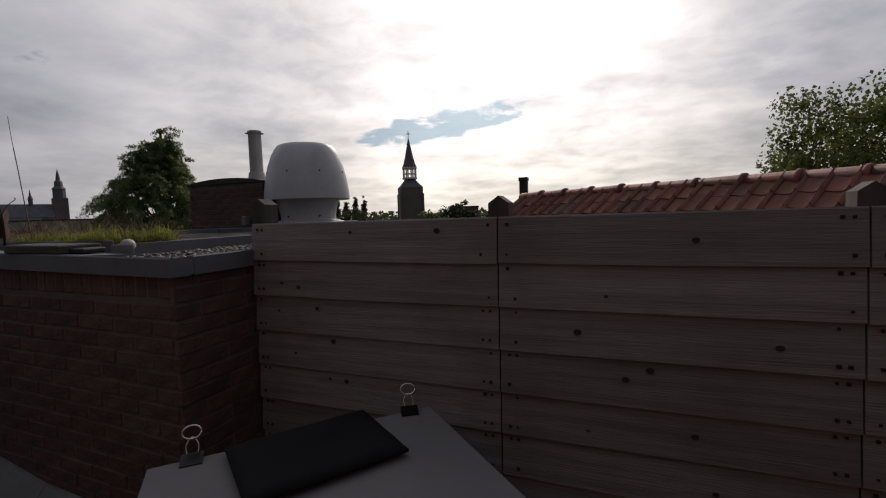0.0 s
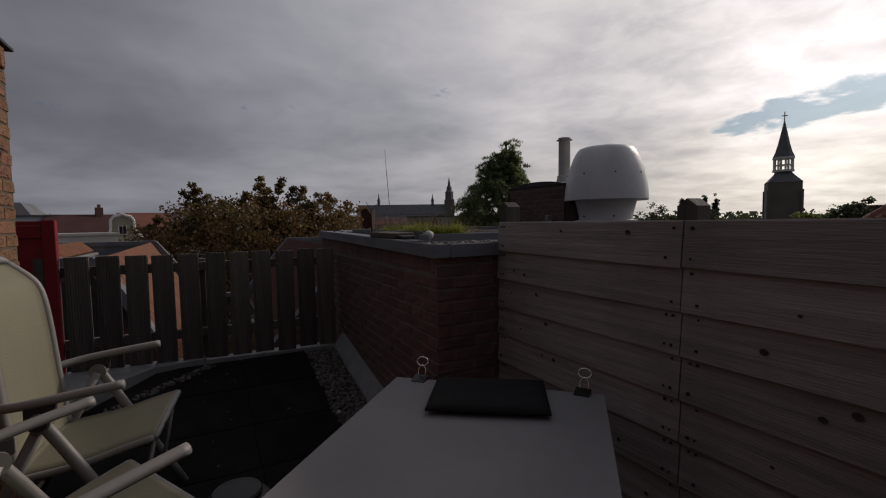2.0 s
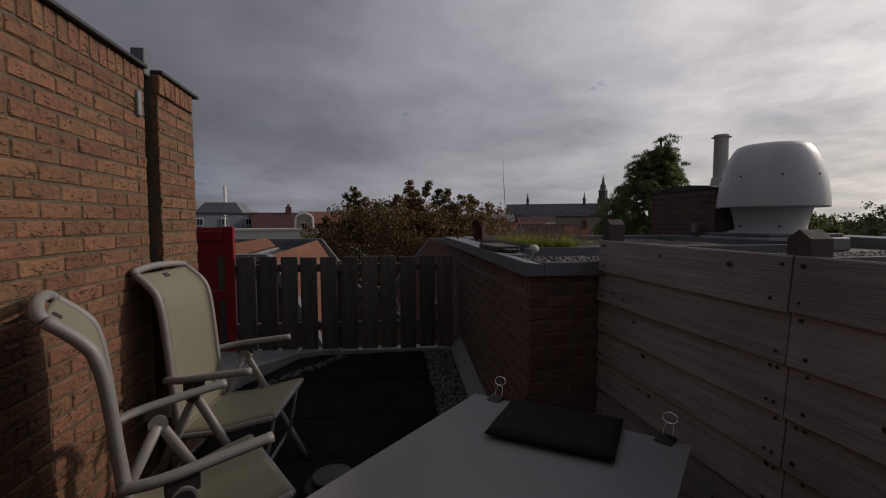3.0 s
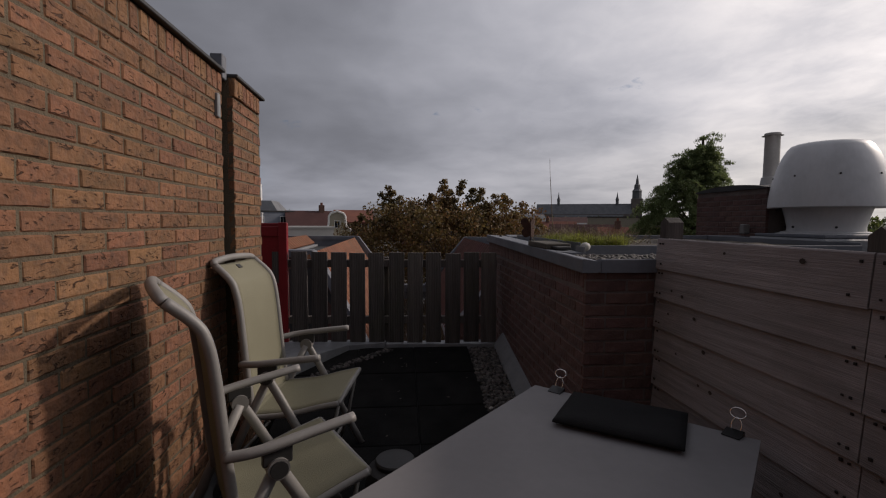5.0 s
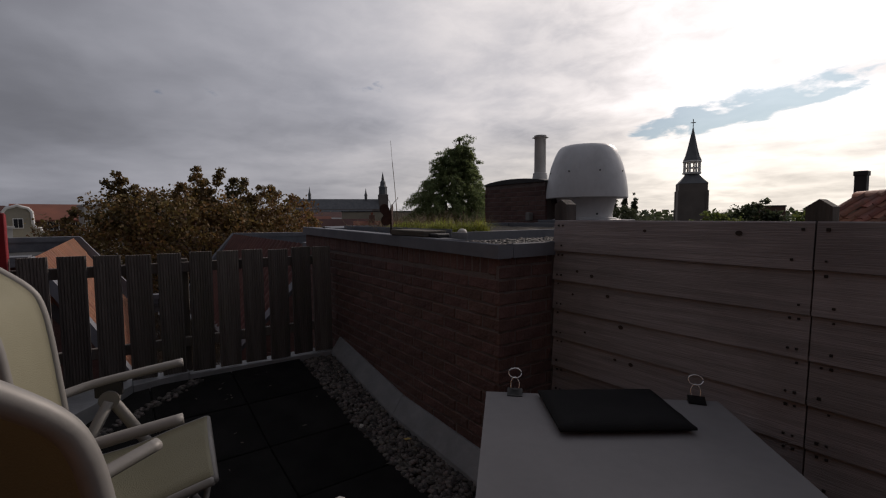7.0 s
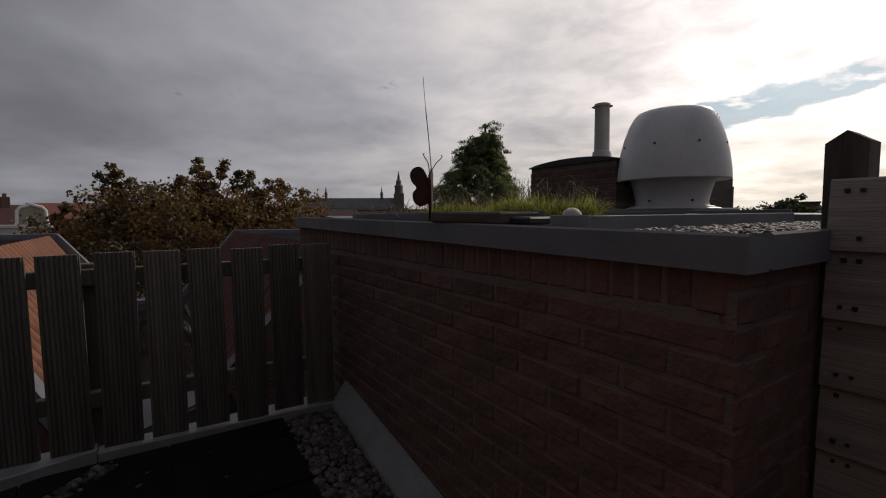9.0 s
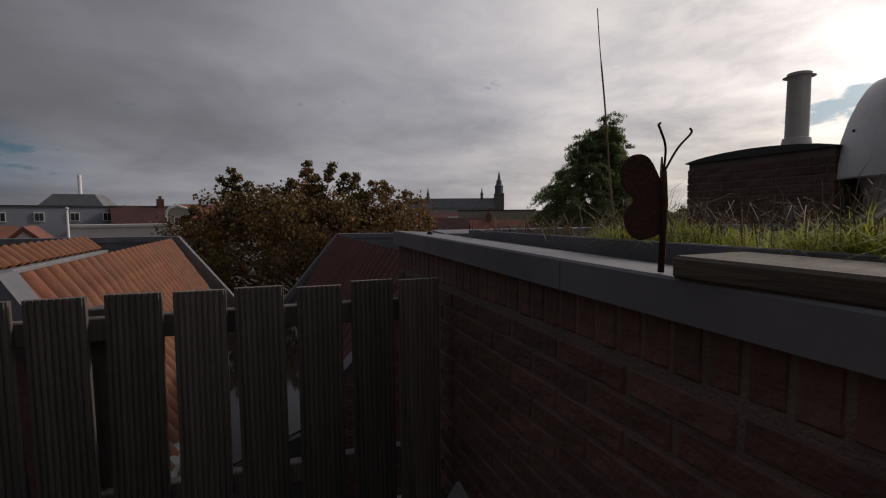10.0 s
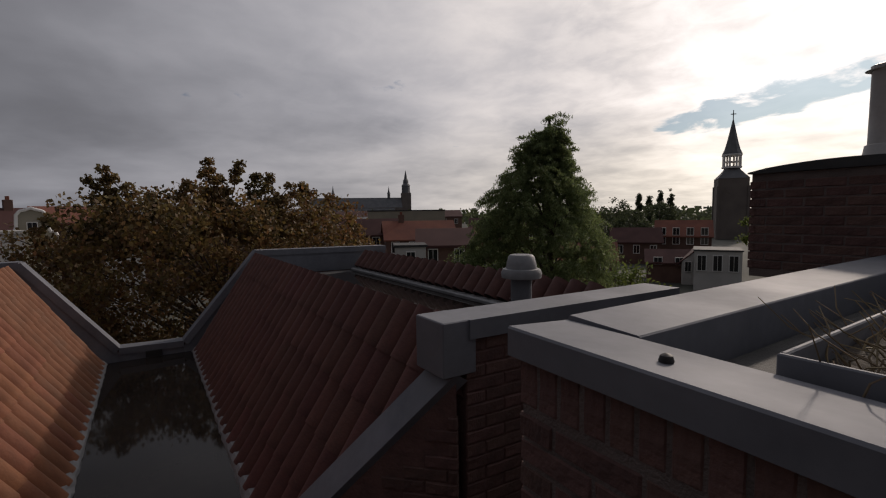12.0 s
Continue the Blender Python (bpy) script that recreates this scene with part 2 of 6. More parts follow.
M_PUDDLE = material("wet_gutter", (0.016, 0.013, 0.012), (0.028, 0.023, 0.02), rough=-0.05, scale=1.1, fine=9, bump=0.0, spec=0.14)
M_FLOOR = material("rubber_tile_dark", (0.013, 0.0125, 0.0125), (0.008, 0.008, 0.008), rough=0.97, scale=6, fine=180, bump=0.5, vary=0.12, third=(0.022, 0.021, 0.02), third_scale=3, third_amount=0.5, spec=0.08)
M_PEBBLE = material("pebble", (0.10, 0.085, 0.076), (0.045, 0.04, 0.037), rough=0.7, scale=20, fine=90, bump=0.15, island=0.85)
M_STONE = material("pale_stone", (0.5, 0.48, 0.44), rough=0.7, scale=20, bump=0.15)
M_LEAFY = material("yellow_leaf", (0.45, 0.33, 0.10), rough=0.7, scale=30, bump=0.1)
M_TABLE = material("white_tabletop", (0.195, 0.189, 0.194), (0.165, 0.16, 0.165), rough=0.8, scale=2.5, fine=30, bump=0.03)
M_BLACK = material("black_cloth", (0.010, 0.010, 0.011), (0.016, 0.016, 0.017), rough=0.9, scale=10, fine=220, bump=0.3, spec=0.15)
M_CLIP = material("black_clip_steel", (0.015, 0.015, 0.016), rough=0.3, metal=0.6, bump=0)
M_CHROME = material("chrome_wire", (0.75, 0.75, 0.75), (0.6, 0.6, 0.6), rough=0.2, metal=1.0, bump=0)
M_TUBE = material("aluminium_tube", (0.25, 0.238, 0.225), (0.21, 0.20, 0.19), rough=0.55, metal=0.15, scale=9, fine=60, bump=0.04)
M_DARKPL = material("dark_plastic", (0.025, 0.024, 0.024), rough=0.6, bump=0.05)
M_JOINT = material("grey_plastic", (0.22, 0.21, 0.20), rough=0.6, bump=0.05)
M_RED = material("red_paint", (0.27, 0.012, 0.02), (0.2, 0.01, 0.016), rough=0.45, scale=4, bump=0.05)
M_CAP = material("vent_cap_aluminium", (0.62, 0.62, 0.63), (0.52, 0.52, 0.53), rough=0.5, metal=0.25, scale=2.5, fine=35, bump=0.03, stretch=(1, 1, 0.3), third=(0.4, 0.4, 0.4), third_scale=3, third_amount=0.5)
M_PIPE = material("flue_grey", (0.5, 0.49, 0.48), (0.42, 0.41, 0.40), rough=0.5, metal=0.2, scale=5, fine=40, bump=0.03)
M_RUST = material("rusty_sheet", (0.075, 0.03, 0.02), (0.04, 0.02, 0.016), rough=0.85, metal=0.2, scale=16, fine=90, bump=0.4)
M_SOIL = material("roof_soil", (0.07, 0.055, 0.04), (0.045, 0.035, 0.028), rough=0.95, scale=8, fine=60, bump=0.9)
M_GRASS = material("grass_blade", (0.36, 0.37, 0.075), (0.25, 0.29, 0.05), rough=0.6, scale=4, bump=0, island=0.35, transmit=0.6)
M_DRY = material("dry_stem", (0.25, 0.19, 0.105), (0.15, 0.11, 0.07), rough=0.85, bump=0, island=0.3)
M_PLANK = material("old_plank", (0.10, 0.087, 0.07), (0.055, 0.048, 0.04), rough=0.85, scale=5, fine=40, bump=0.3, stretch=(0.4, 4, 4))
M_BARK = material("bark", (0.10, 0.075, 0.055), (0.06, 0.045, 0.035), rough=0.95, scale=6, fine=30, bump=0.8, stretch=(2, 2, 0.5))
M_OAK = material("autumn_leaf", (0.20, 0.115, 0.042), (0.115, 0.095, 0.038), rough=0.65, scale=0.45, fine=3, bump=0, island=0.5, transmit=0.42, third=(0.25, 0.12, 0.042), third_scale=0.5, third_amount=0.7, coord="World")
M_FEATHER = material("feathery_leaf", (0.21, 0.26, 0.105), (0.135, 0.18, 0.074), rough=0.6, scale=0.6, fine=4, bump=0, island=0.4, transmit=0.5, coord="World", third=(0.20, 0.22, 0.075), third_scale=0.6, third_amount=0.5)
M_LEAF_LIGHT = material("light_green_leaf", (0.15, 0.18, 0.045), (0.095, 0.125, 0.034), rough=0.6, scale=0.6, fine=4, bump=0, island=0.4, transmit=0.5, coord="World")
M_LEAF_DARK = material("dark_green_leaf", (0.085, 0.10, 0.05), (0.055, 0.072, 0.036), rough=0.7, scale=0.3, fine=2, bump=0, island=0.35, transmit=0.4, coord="World")
M_GROUND = material("town_ground", (0.075, 0.075, 0.06), (0.05, 0.055, 0.045), rough=0.95, scale=0.05, fine=0.6, bump=0, coord="World")
# pale slate, its base also lifted to stand for distance haze
M_SLATE = material("slate_roof_hazed", (0.15, 0.155, 0.165), (0.11, 0.114, 0.122), rough=0.7, scale=0.5, fine=6, bump=0.1, coord="World")
M_HOUSE_BRICK = material("house_brick", (0.16, 0.088, 0.066), (0.11, 0.063, 0.05), rough=0.9, scale=0.8, fine=9, bump=0.1, coord="World")
M_HOUSE_GREY = material("grey_cladding", (0.20, 0.22, 0.26), (0.17, 0.185, 0.22), rough=0.7, scale=0.4, fine=6, bump=0.05, coord="World")
M_HOUSE_WHITE = material("white_render", (0.5, 0.49, 0.465), (0.42, 0.41, 0.39), rough=0.85, scale=0.6, fine=8, bump=0.05, coord="World")
M_HOUSE_TAN = material("tan_render", (0.33, 0.30, 0.23), (0.27, 0.25, 0.2), rough=0.85, scale=0.5, fine=8, bump=0.05, coord="World")
M_ROOF_RED = material("far_red_tiles", (0.22, 0.075, 0.045), (0.15, 0.055, 0.04), rough=0.85, scale=0.6, fine=10, bump=0.2, coord="World")
M_ROOF_MAROON = material("far_maroon_tiles", (0.08, 0.029, 0.026), (0.06, 0.024, 0.022), rough=0.85, scale=0.6, fine=10, bump=0.2, coord="World")
M_STONE_DARK = material("church_stone", (0.19, 0.16, 0.145), (0.14, 0.12, 0.11), rough=0.9, scale=0.3, fine=4, bump=0.1, coord="World")
M_GLASS = material("dark_window_glass", (0.02, 0.022, 0.026), rough=0.12, scale=1, bump=0)
M_WHITEPAINT = material("white_paint", (0.75, 0.74, 0.72), (0.66, 0.65, 0.63), rough=0.6, scale=3, bump=0.03)


# ---- building blocks ----
def thing(name, label, category, loc=(0, 0, 0), rz=0.0, group="", kind=""):
    e = new(name)
    e.empty_display_size = 0.05
    e.matrix_basis = pose(*loc, 0, 0, rz)
    return tagged(e, label, category, group, kind)


def data(name, verts, faces, mat, smooth=False):
    me = bpy.data.meshes.new(name)
    me.from_pydata([tuple(v) for v in verts], [], faces)
    me.materials.append(mat)
    if smooth:
        me.polygons.foreach_set("use_smooth", [True] * len(me.polygons))
    me.update()
    return me


def put(name, me, parent=None, m=None, label=""):
    ob = new(name, me)
    ob.parent = parent
    if m is not None:
        ob.matrix_basis = m
    return tagged(ob, label)


def box_data(name, size, mat, bevel=0.004, centre=(0, 0, 0), jitter=0.0, seed=0):
    bm = bmesh.new()
    bmesh.ops.create_cube(bm, size=1)
    bmesh.ops.scale(bm, vec=size, verts=bm.verts)
    if bevel:
        bmesh.ops.bevel(bm, geom=list(bm.edges), offset=bevel, segments=1, affect="EDGES", clamp_overlap=True)
    rng = random.Random(seed)
    for v in bm.verts:
        v.co += Vector(centre) + Vector([rng.uniform(-jitter, jitter) for _ in range(3)])
    me = bpy.data.meshes.new(name)
    bm.to_mesh(me)
    bm.free()
    me.materials.append(mat)
    return me


def box(name, lo, hi, mat, parent=None, bevel=0.004, label=""):
    lo, hi = Vector(lo), Vector(hi)
    return put(name, box_data(name, hi - lo, mat, bevel, (lo + hi) / 2), parent, None, label)


def tube_geo(points, radius, sides=8, caps=True, flat=1.0):
    pts = [Vector(p) for p in points]
    radii = radius if isinstance(radius, (list, tuple)) else [radius] * len(pts)
    verts, faces = [], []
    side = None
    for i, p in enumerate(pts):
        t = (pts[min(i + 1, len(pts) - 1)] - pts[max(i - 1, 0)]).normalized()
        if side is None:
            side = t.cross(Vector((0, 0, 1))) if abs(t.z) < 0.95 else t.cross(Vector((1, 0, 0)))
        side = (side - t * side.dot(t)).normalized()
        other = t.cross(side)
        for k in range(sides):
            a = 2 * math.pi * k / sides
            verts.append(p + (side * math.cos(a) + other * math.sin(a) * flat) * radii[i])
    for i in range(len(pts) - 1):
        for k in range(sides):
            a, b = i * sides + k, i * sides + (k + 1) % sides
            faces.append((a, b, b + sides, a + sides))
    if caps:
        faces.append(tuple(range(sides))[::-1])
        n = (len(pts) - 1) * sides
        faces.append(tuple(range(n, n + sides)))
    return verts, faces


def tube(name, points, radius, mat, parent=None, sides=8, flat=1.0, label=""):
    v, f = tube_geo(points, radius, sides, True, flat)
    return put(name, data(name, v, f, mat, True), parent, None, label)


def smooth_path(points, n=6):
    pts = [Vector(p) for p in points]
    out = []
    for i in range(len(pts) - 1):
        p0, p1, p2, p3 = pts[max(i - 1, 0)], pts[i], pts[i + 1], pts[min(i + 2, len(pts) - 1)]
        for k in range(n):
            t = k / n
            out.append(0.5 * ((2 * p1) + (p2 - p0) * t + (2 * p0 - 5 * p1 + 4 * p2 - p3) * t * t + (3 * p1 - p0 - 3 * p2 + p3) * t ** 3))
    out.append(pts[-1])
    return out


def lathe(name, profile, mat, parent=None, sides=40, loc=(0, 0, 0), label=""):
    verts, faces = [], []
    for r, z in profile:
        for k in range(sides):
            a = 2 * math.pi * k / sides
            verts.append((loc[0] + r * math.cos(a), loc[1] + r * math.sin(a), loc[2] + z))
    for i in range(len(profile) - 1):
        for k in range(sides):
            a, b = i * sides + k, i * sides + (k + 1) % sides
            faces.append((a, b, b + sides, a + sides))
    faces.append(tuple(range(sides))[::-1])
    n = (len(profile) - 1) * sides
    faces.append(tuple(range(n, n + sides)))
    me = data(name, verts, faces, mat, True)
    me.set_sharp_from_angle(angle=radians(35))
    return put(name, me, parent, None, label)


def prism(name, outline, z0, z1, mat, parent=None, label="", bevel=0.003):
    """A slab with the given plan outline (anticlockwise)."""
    bm = bmesh.new()
    lower = [bm.verts.new((x, y, z0)) for x, y in outline]
    upper = [bm.verts.new((x, y, z1)) for x, y in outline]
    bm.faces.new(lower[::-1])
    bm.faces.new(upper)
    n = len(outline)
    for i in range(n):
        bm.faces.new((lower[i], lower[(i + 1) % n], upper[(i + 1) % n], upper[i]))
    if bevel:
        bmesh.ops.bevel(bm, geom=list(bm.edges), offset=bevel, segments=1, affect="EDGES", clamp_overlap=True)
    bmesh.ops.recalc_face_normals(bm, faces=bm.faces)
    me = bpy.data.meshes.new(name)
    bm.to_mesh(me)
    bm.free()
    me.materials.append(mat)
    return put(name, me, parent, None, label)


def strip(name, path, section, mat, parent=None, label=""):
    """Sweep a closed section of (across, up) pairs along a path of (point, across direction)."""
    verts, faces = [], []
    n = len(section)
    for p, across in path:
        p, across = Vector(p), Vector(across)
        for a, u in section:
            verts.append(p + across * a + Vector((0, 0, u)))
    for i in range(len(path) - 1):
        for k in range(n):
            a, b = i * n + k, i * n + (k + 1) % n
            faces.append((a, b, b + n, a + n))
    faces.append(tuple(range(n))[::-1])
    faces.append(tuple(range((len(path) - 1) * n, len(path) * n)))
    bm = bmesh.new()
    vs = [bm.verts.new(v) for v in verts]
    for f in faces:
        bm.faces.new([vs[i] for i in f])
    bmesh.ops.recalc_face_normals(bm, faces=bm.faces)
    bmesh.ops.bevel(bm, geom=list(bm.edges), offset=0.004, segments=1, affect="EDGES", clamp_overlap=True)
    me = bpy.data.meshes.new(name)
    bm.to_mesh(me)
    bm.free()
    me.materials.append(mat)
    return put(name, me, parent, None, label)


# ---- ground and terrace structure ----
GROUND_Z = -7.0
ground = put("ground", data("ground", [(-2500, -2500, GROUND_Z), (2500, -2500, GROUND_Z), (2500, 2500, GROUND_Z), (-2500, 2500, GROUND_Z)], [(0, 1, 2, 3)], M_GROUND))
tagged(ground, "grey-green town ground between the houses", "ground", kind="structure")



def floor_z(x):
    """The terrace floor rises gently towards the picket fence."""
    if x > 0:
        return 0.0
    if x > -0.6:
        return 0.03 * (-x / 0.6)
    return 0.03 + 0.16 * (-x - 0.6) / 1.06


FX = [4.6, 0.0, -0.6, -1.78]
floor = put("floor", data("floor", [(x, y, floor_z(x) - 0.02 - dz) for dz in (0, 0.28) for y in (-4.2, 1.44) for x in FX],
            [(0, 4, 5, 1)[::-1], (1, 5, 6, 2)[::-1], (2, 6, 7, 3)[::-1], (8, 9, 13, 12)[::-1], (9, 10, 14, 13)[::-1], (10, 11, 15, 14)[::-1],
             (0, 1, 2, 3, 11, 10, 9, 8)[::-1], (4, 12, 13, 14, 15, 7, 6, 5)[::-1], (0, 8, 12, 4)[::-1], (3, 7, 15, 11)[::-1]], M_BITUMEN))
tagged(floor, "dark flat roof terrace laid with black rubber tiles", "floor", kind="structure")
house_body = box("wall_lower", (-1.70, -4.2, GROUND_Z), (4.6, 1.40, -0.31), M_HOUSE_BRICK, bevel=0.0)
tagged(house_body, "brick walls of the house under the terrace", "wall", kind="structure")

# house wall along the terrace
WALL_Y = -0.812
wall_house = new("wall_house", None)
tagged(wall_house, "orange-brown brick house wall with a soldier course on top", "wall", kind="structure")
PIL_Y = WALL_Y + 0.035
# brown pipe colour, taken darker to carry the recess's shade as well
M_STRIP = material("dark_pipe", (0.022, 0.014, 0.012), (0.016, 0.011, 0.01), rough=0.7, scale=8, fine=60, bump=0.15)
box("mortar_bed", (0.0, WALL_Y - 0.22, -0.02), (4.6, WALL_Y, 2.12), M_MORTAR, wall_house, 0.0)
box("mortar_bed", (-0.525, WALL_Y - 0.22, -0.02), (-0.062, PIL_Y, 2.12), M_MORTAR, wall_house, 0.0)
# back of the recess coloured near-black in place of its shade
box("recess_shade_back", (-0.062, WALL_Y - 0.22, -0.02), (0.0, WALL_Y - 0.05, 2.12), M_DARKPL, wall_house, 0.0)
box("return_wall", (-0.525, -4.2, -0.02), (-0.29, WALL_Y - 0.22, 2.12), M_HOUSE_BRICK, wall_house, 0.0)
box("wall_cap", (-0.56, WALL_Y - 0.24, 2.122), (-0.064, PIL_Y + 0.03, 2.140), M_DARKPL, wall_house, 0.003, "thin dark roof-edge trim")
box("wall_cap", (0.004, WALL_Y - 0.24, 2.122), (4.6, WALL_Y + 0.03, 2.140), M_DARKPL, wall_house, 0.003, "thin dark roof-edge trim")
box("cap_upstand", (-0.060, WALL_Y - 0.05, 2.10), (0.0, WALL_Y + 0.012, 2.225), M_ZINC, wall_house, 0.004, "grey zinc rainwater hopper")
box("drain_pipe", (-0.058, WALL_Y - 0.049, 0.0), (-0.003, WALL_Y - 0.02, 2.12), M_STRIP, wall_house, 0.008, "dark square rainwater pipe in the recess")
box("anchor_plate", (0.055, WALL_Y, 1.88), (0.09, WALL_Y + 0.02, 2.0), M_LEAD, wall_house, 0.004, "pale steel wall anchor")
box("plinth_flashing", (0.0, WALL_Y + 0.001, 0.0), (4.6, WALL_Y + 0.022, 0.14), M_LEAD, wall_house, 0.003, "grey lead flashing at the foot")

wall_east = box("wall_east", (4.6, -4.2, -0.3), (4.8, 1.5, 2.12), M_HOUSE_BRICK, bevel=0.0)
tagged(wall_east, "plain brick wall closing the terrace", "wall", kind="structure")

# parapet block with the green roof
P0, P1 = Vector((0.308, 1.044, 0)), Vector((-2.480, 1.092, 0))
parapet = new("wall_parapet", None)
tagged(parapet, "dark red brick roof parapet under a zinc coping", "wall", kind="structure")
BLOCK = [(P0.x - 0.008, P0.y + 0.008), (P0.x - 0.008, 5.75), (P1.x + 0.008, 5.75), (P1.x + 0.008, P1.y + 0.008)]
prism("mortar_bed", BLOCK, GROUND_Z, 1.016, M_MORTAR_DARK, parapet, bevel=0.0)
prism("mortar_bed", [BLOCK[0], (BLOCK[0][0], BLOCK[0][1] + 0.15), (BLOCK[3][0], BLOCK[3][1] + 0.15), BLOCK[3]], 1.016, 1.15, M_MORTAR_DARK, parapet, bevel=0.0)
prism("mortar_bed", [(BLOCK[0][0] - 0.15, BLOCK[0][1] + 0.15), (BLOCK[0][0], BLOCK[0][1] + 0.15), (BLOCK[0][0], 5.75), (BLOCK[0][0] - 0.15, 5.75)], 1.016, 1.15, M_MORTAR_DARK, parapet, bevel=0.0)
prism("roof_screed", [(P0.x - 0.16, P0.y + 0.162), (P0.x - 0.16, 5.75), (P1.x + 0.008, 5.75), (P1.x + 0.008, P1.y + 0.162)], 1.016, 1.055, M_MORTAR_DARK, parapet, bevel=0.0)
deck = prism("roof_deck", [(P0.x - 0.2, P0.y + 0.19), (P0.x - 0.2, 5.56), (P1.x + 0.2, 5.56), (P1.x + 0.2, P1.y + 0.19)], 1.056, 1.075, M_BITUMEN, parapet, "black bitumen roof deck", 0.0)


def top_z(x):
    """Level of the coping's outer top edge."""
    return 1.176 + 0.036 * (P0.x - x) / (P0.x - P1.x)


def coping(name, a, b, inward, parent, trim_a=0.0, trim_b=0.0, width=0.19, face=0.07):
    """Zinc coping with a drip face outside, along a-b; inward is the horizontal direction to its inner side."""
    a, b, i = Vector(a), Vector(b), Vector(inward)
    d = (b - a).normalized()
    ends = [a - d * trim_a, b + d * trim_b]
    verts, faces = [], []
    for p in ends:
        z1 = top_z(p.x)
        z2 = 1.057 if width > 0.1 else z1 - face + 0.004
        for o, z in ((-0.018, z1 - face), (-0.018, z1 - 0.005), (-0.013, z1), (width - 0.004, z1 - 0.012), (width, z1 - 0.016), (width, z2), (width - 0.012, z2), (width - 0.012, z1 - face)):
            verts.append((p.x + i.x * o, p.y + i.y * o, z))
    n = 8
    for k in range(n):
        faces.append((k, (k + 1) % n, (k + 1) % n + n, k + n))
    faces += [tuple(range(n))[::-1], tuple(range(n, 2 * n))]
    bm = bmesh.new()
    vs = [bm.verts.new(v) for v in verts]
    for f in faces:
        bm.faces.new([vs[q] for q in f])
    bmesh.ops.recalc_face_normals(bm, faces=bm.faces)
    me = bpy.data.meshes.new(name)
    bm.to_mesh(me)
    bm.free()
    me.materials.append(M_ZINC)
    return put(name, me, parent)


d_front = (P1 - P0).normalized()
n_front = Vector((-d_front.y, d_front.x, 0))
n_front = n_front if n_front.y > 0 else -n_front
mid_front = P0.lerp(P1, 0.47)
quarter = P0.lerp(P1, 0.17)
coping("coping", P0, quarter, n_front, parapet, 0.018, 0.0, 0.075)
coping("coping", quarter, mid_front, n_front, parapet, 0.0, -0.0015)
coping("coping", mid_front, P1, n_front, parapet, -0.0015, 0.018)
coping("coping", (P1.x, P1.y + 0.192, 0), (P1.x, 5.75, 0), (1, 0, 0), parapet)
coping("coping", (P0.x, P0.y + 0.078, 0), (P0.x, 5.75, 0), (-1, 0, 0), parapet, width=0.075)
coping("coping", (P0.x - 0.078, 5.75, 0), (P1.x + 0.192, 5.75, 0), (0, -1, 0), parapet)

# terrace edge along the pickets and at the foot of the parapet
kerb = new("trim_terrace_edge", None)
tagged(kerb, "grey lead-covered upstand along the terrace edge", "edging", kind="structure")
prism("upstand", [(-1.80, -0.02), (-1.70, -0.02), (-1.64, 1.035), (-1.80, 1.035)], 0.0, 0.216, M_LEAD, kerb)
prism("upstand", [(-1.80, -0.35), (-1.62, -0.35), (-1.70, -0.022), (-1.80, -0.022)], 0.0, 0.232, M_LEAD, kerb)
prism("upstand", [(-1.80, -0.70), (-1.20, -0.70), (-1.62, -0.352), (-1.80, -0.352)], 0.0, 0.236, M_LEAD, kerb)
prism("upstand", [(-1.80, -1.12), (-0.57, -1.12), (-1.20, -0.702), (-1.80, -0.702)], 0.0, 0.238, M_LEAD, kerb)
def foot_flashing(x0, x1):
    """Sloped lead strip between floor and parapet."""
    v, f = [], []
    for x in (x0, x1):
        y = P0.y + (P1.y - P0.y) * (P0.x - x) / (P0.x - P1.x)
        z = floor_z(x) - 0.02
        v += [(x, y + 0.002, z), (x, y - 0.095, z), (x, y - 0.085, z + 0.045), (x, y - 0.012, z + 0.15), (x, y + 0.002, z + 0.15)]
    for k in range(5):
        f.append((k, (k + 1) % 5, (k + 1) % 5 + 5, k + 5))
    f += [(4, 3, 2, 1, 0), (5, 6, 7, 8, 9)]
    put("foot_flashing", data("foot_flashing", v, f, M_LEAD), kerb, None, "grey lead flashing at the wall foot")


for xa, xb in ((0.30, -0.598), (-0.602, -1.64)):
    foot_flashing(xa, xb)

# ---- picket fence ----
picket_fence = thing("picket_fence", "weathered grey-brown fence of ribbed upright boards", "fence", (-1.665, 1.019, 0), -3.2)


def picket_data(w=0.143, t=0.024, z0=0.225, z1=1.068, ribs=9):
    sec = []
    for k in range(ribs):
        y = -w / 2 + w * k / ribs
        s = w / ribs
        sec += [(t / 2, y + s * 0.12), (t / 2, y + s * 0.62), (t / 2 - 0.005, y + s * 0.74), (t / 2 - 0.005, y + s * 0.98)]
    sec = [(t / 2 - 0.004, -w / 2)] + sec + [(-t / 2, w / 2), (-t / 2, -w / 2)]
    n = len(sec)
    verts = [(x, y, z) for z in (z0, z1) for x, y in sec]
    faces = [(k, (k + 1) % n, (k + 1) % n + n, k + n) for k in range(n)] + [tuple(range(n))[::-1], tuple(range(n, 2 * n))]
    return data("picket", verts, faces, M_PICKET)


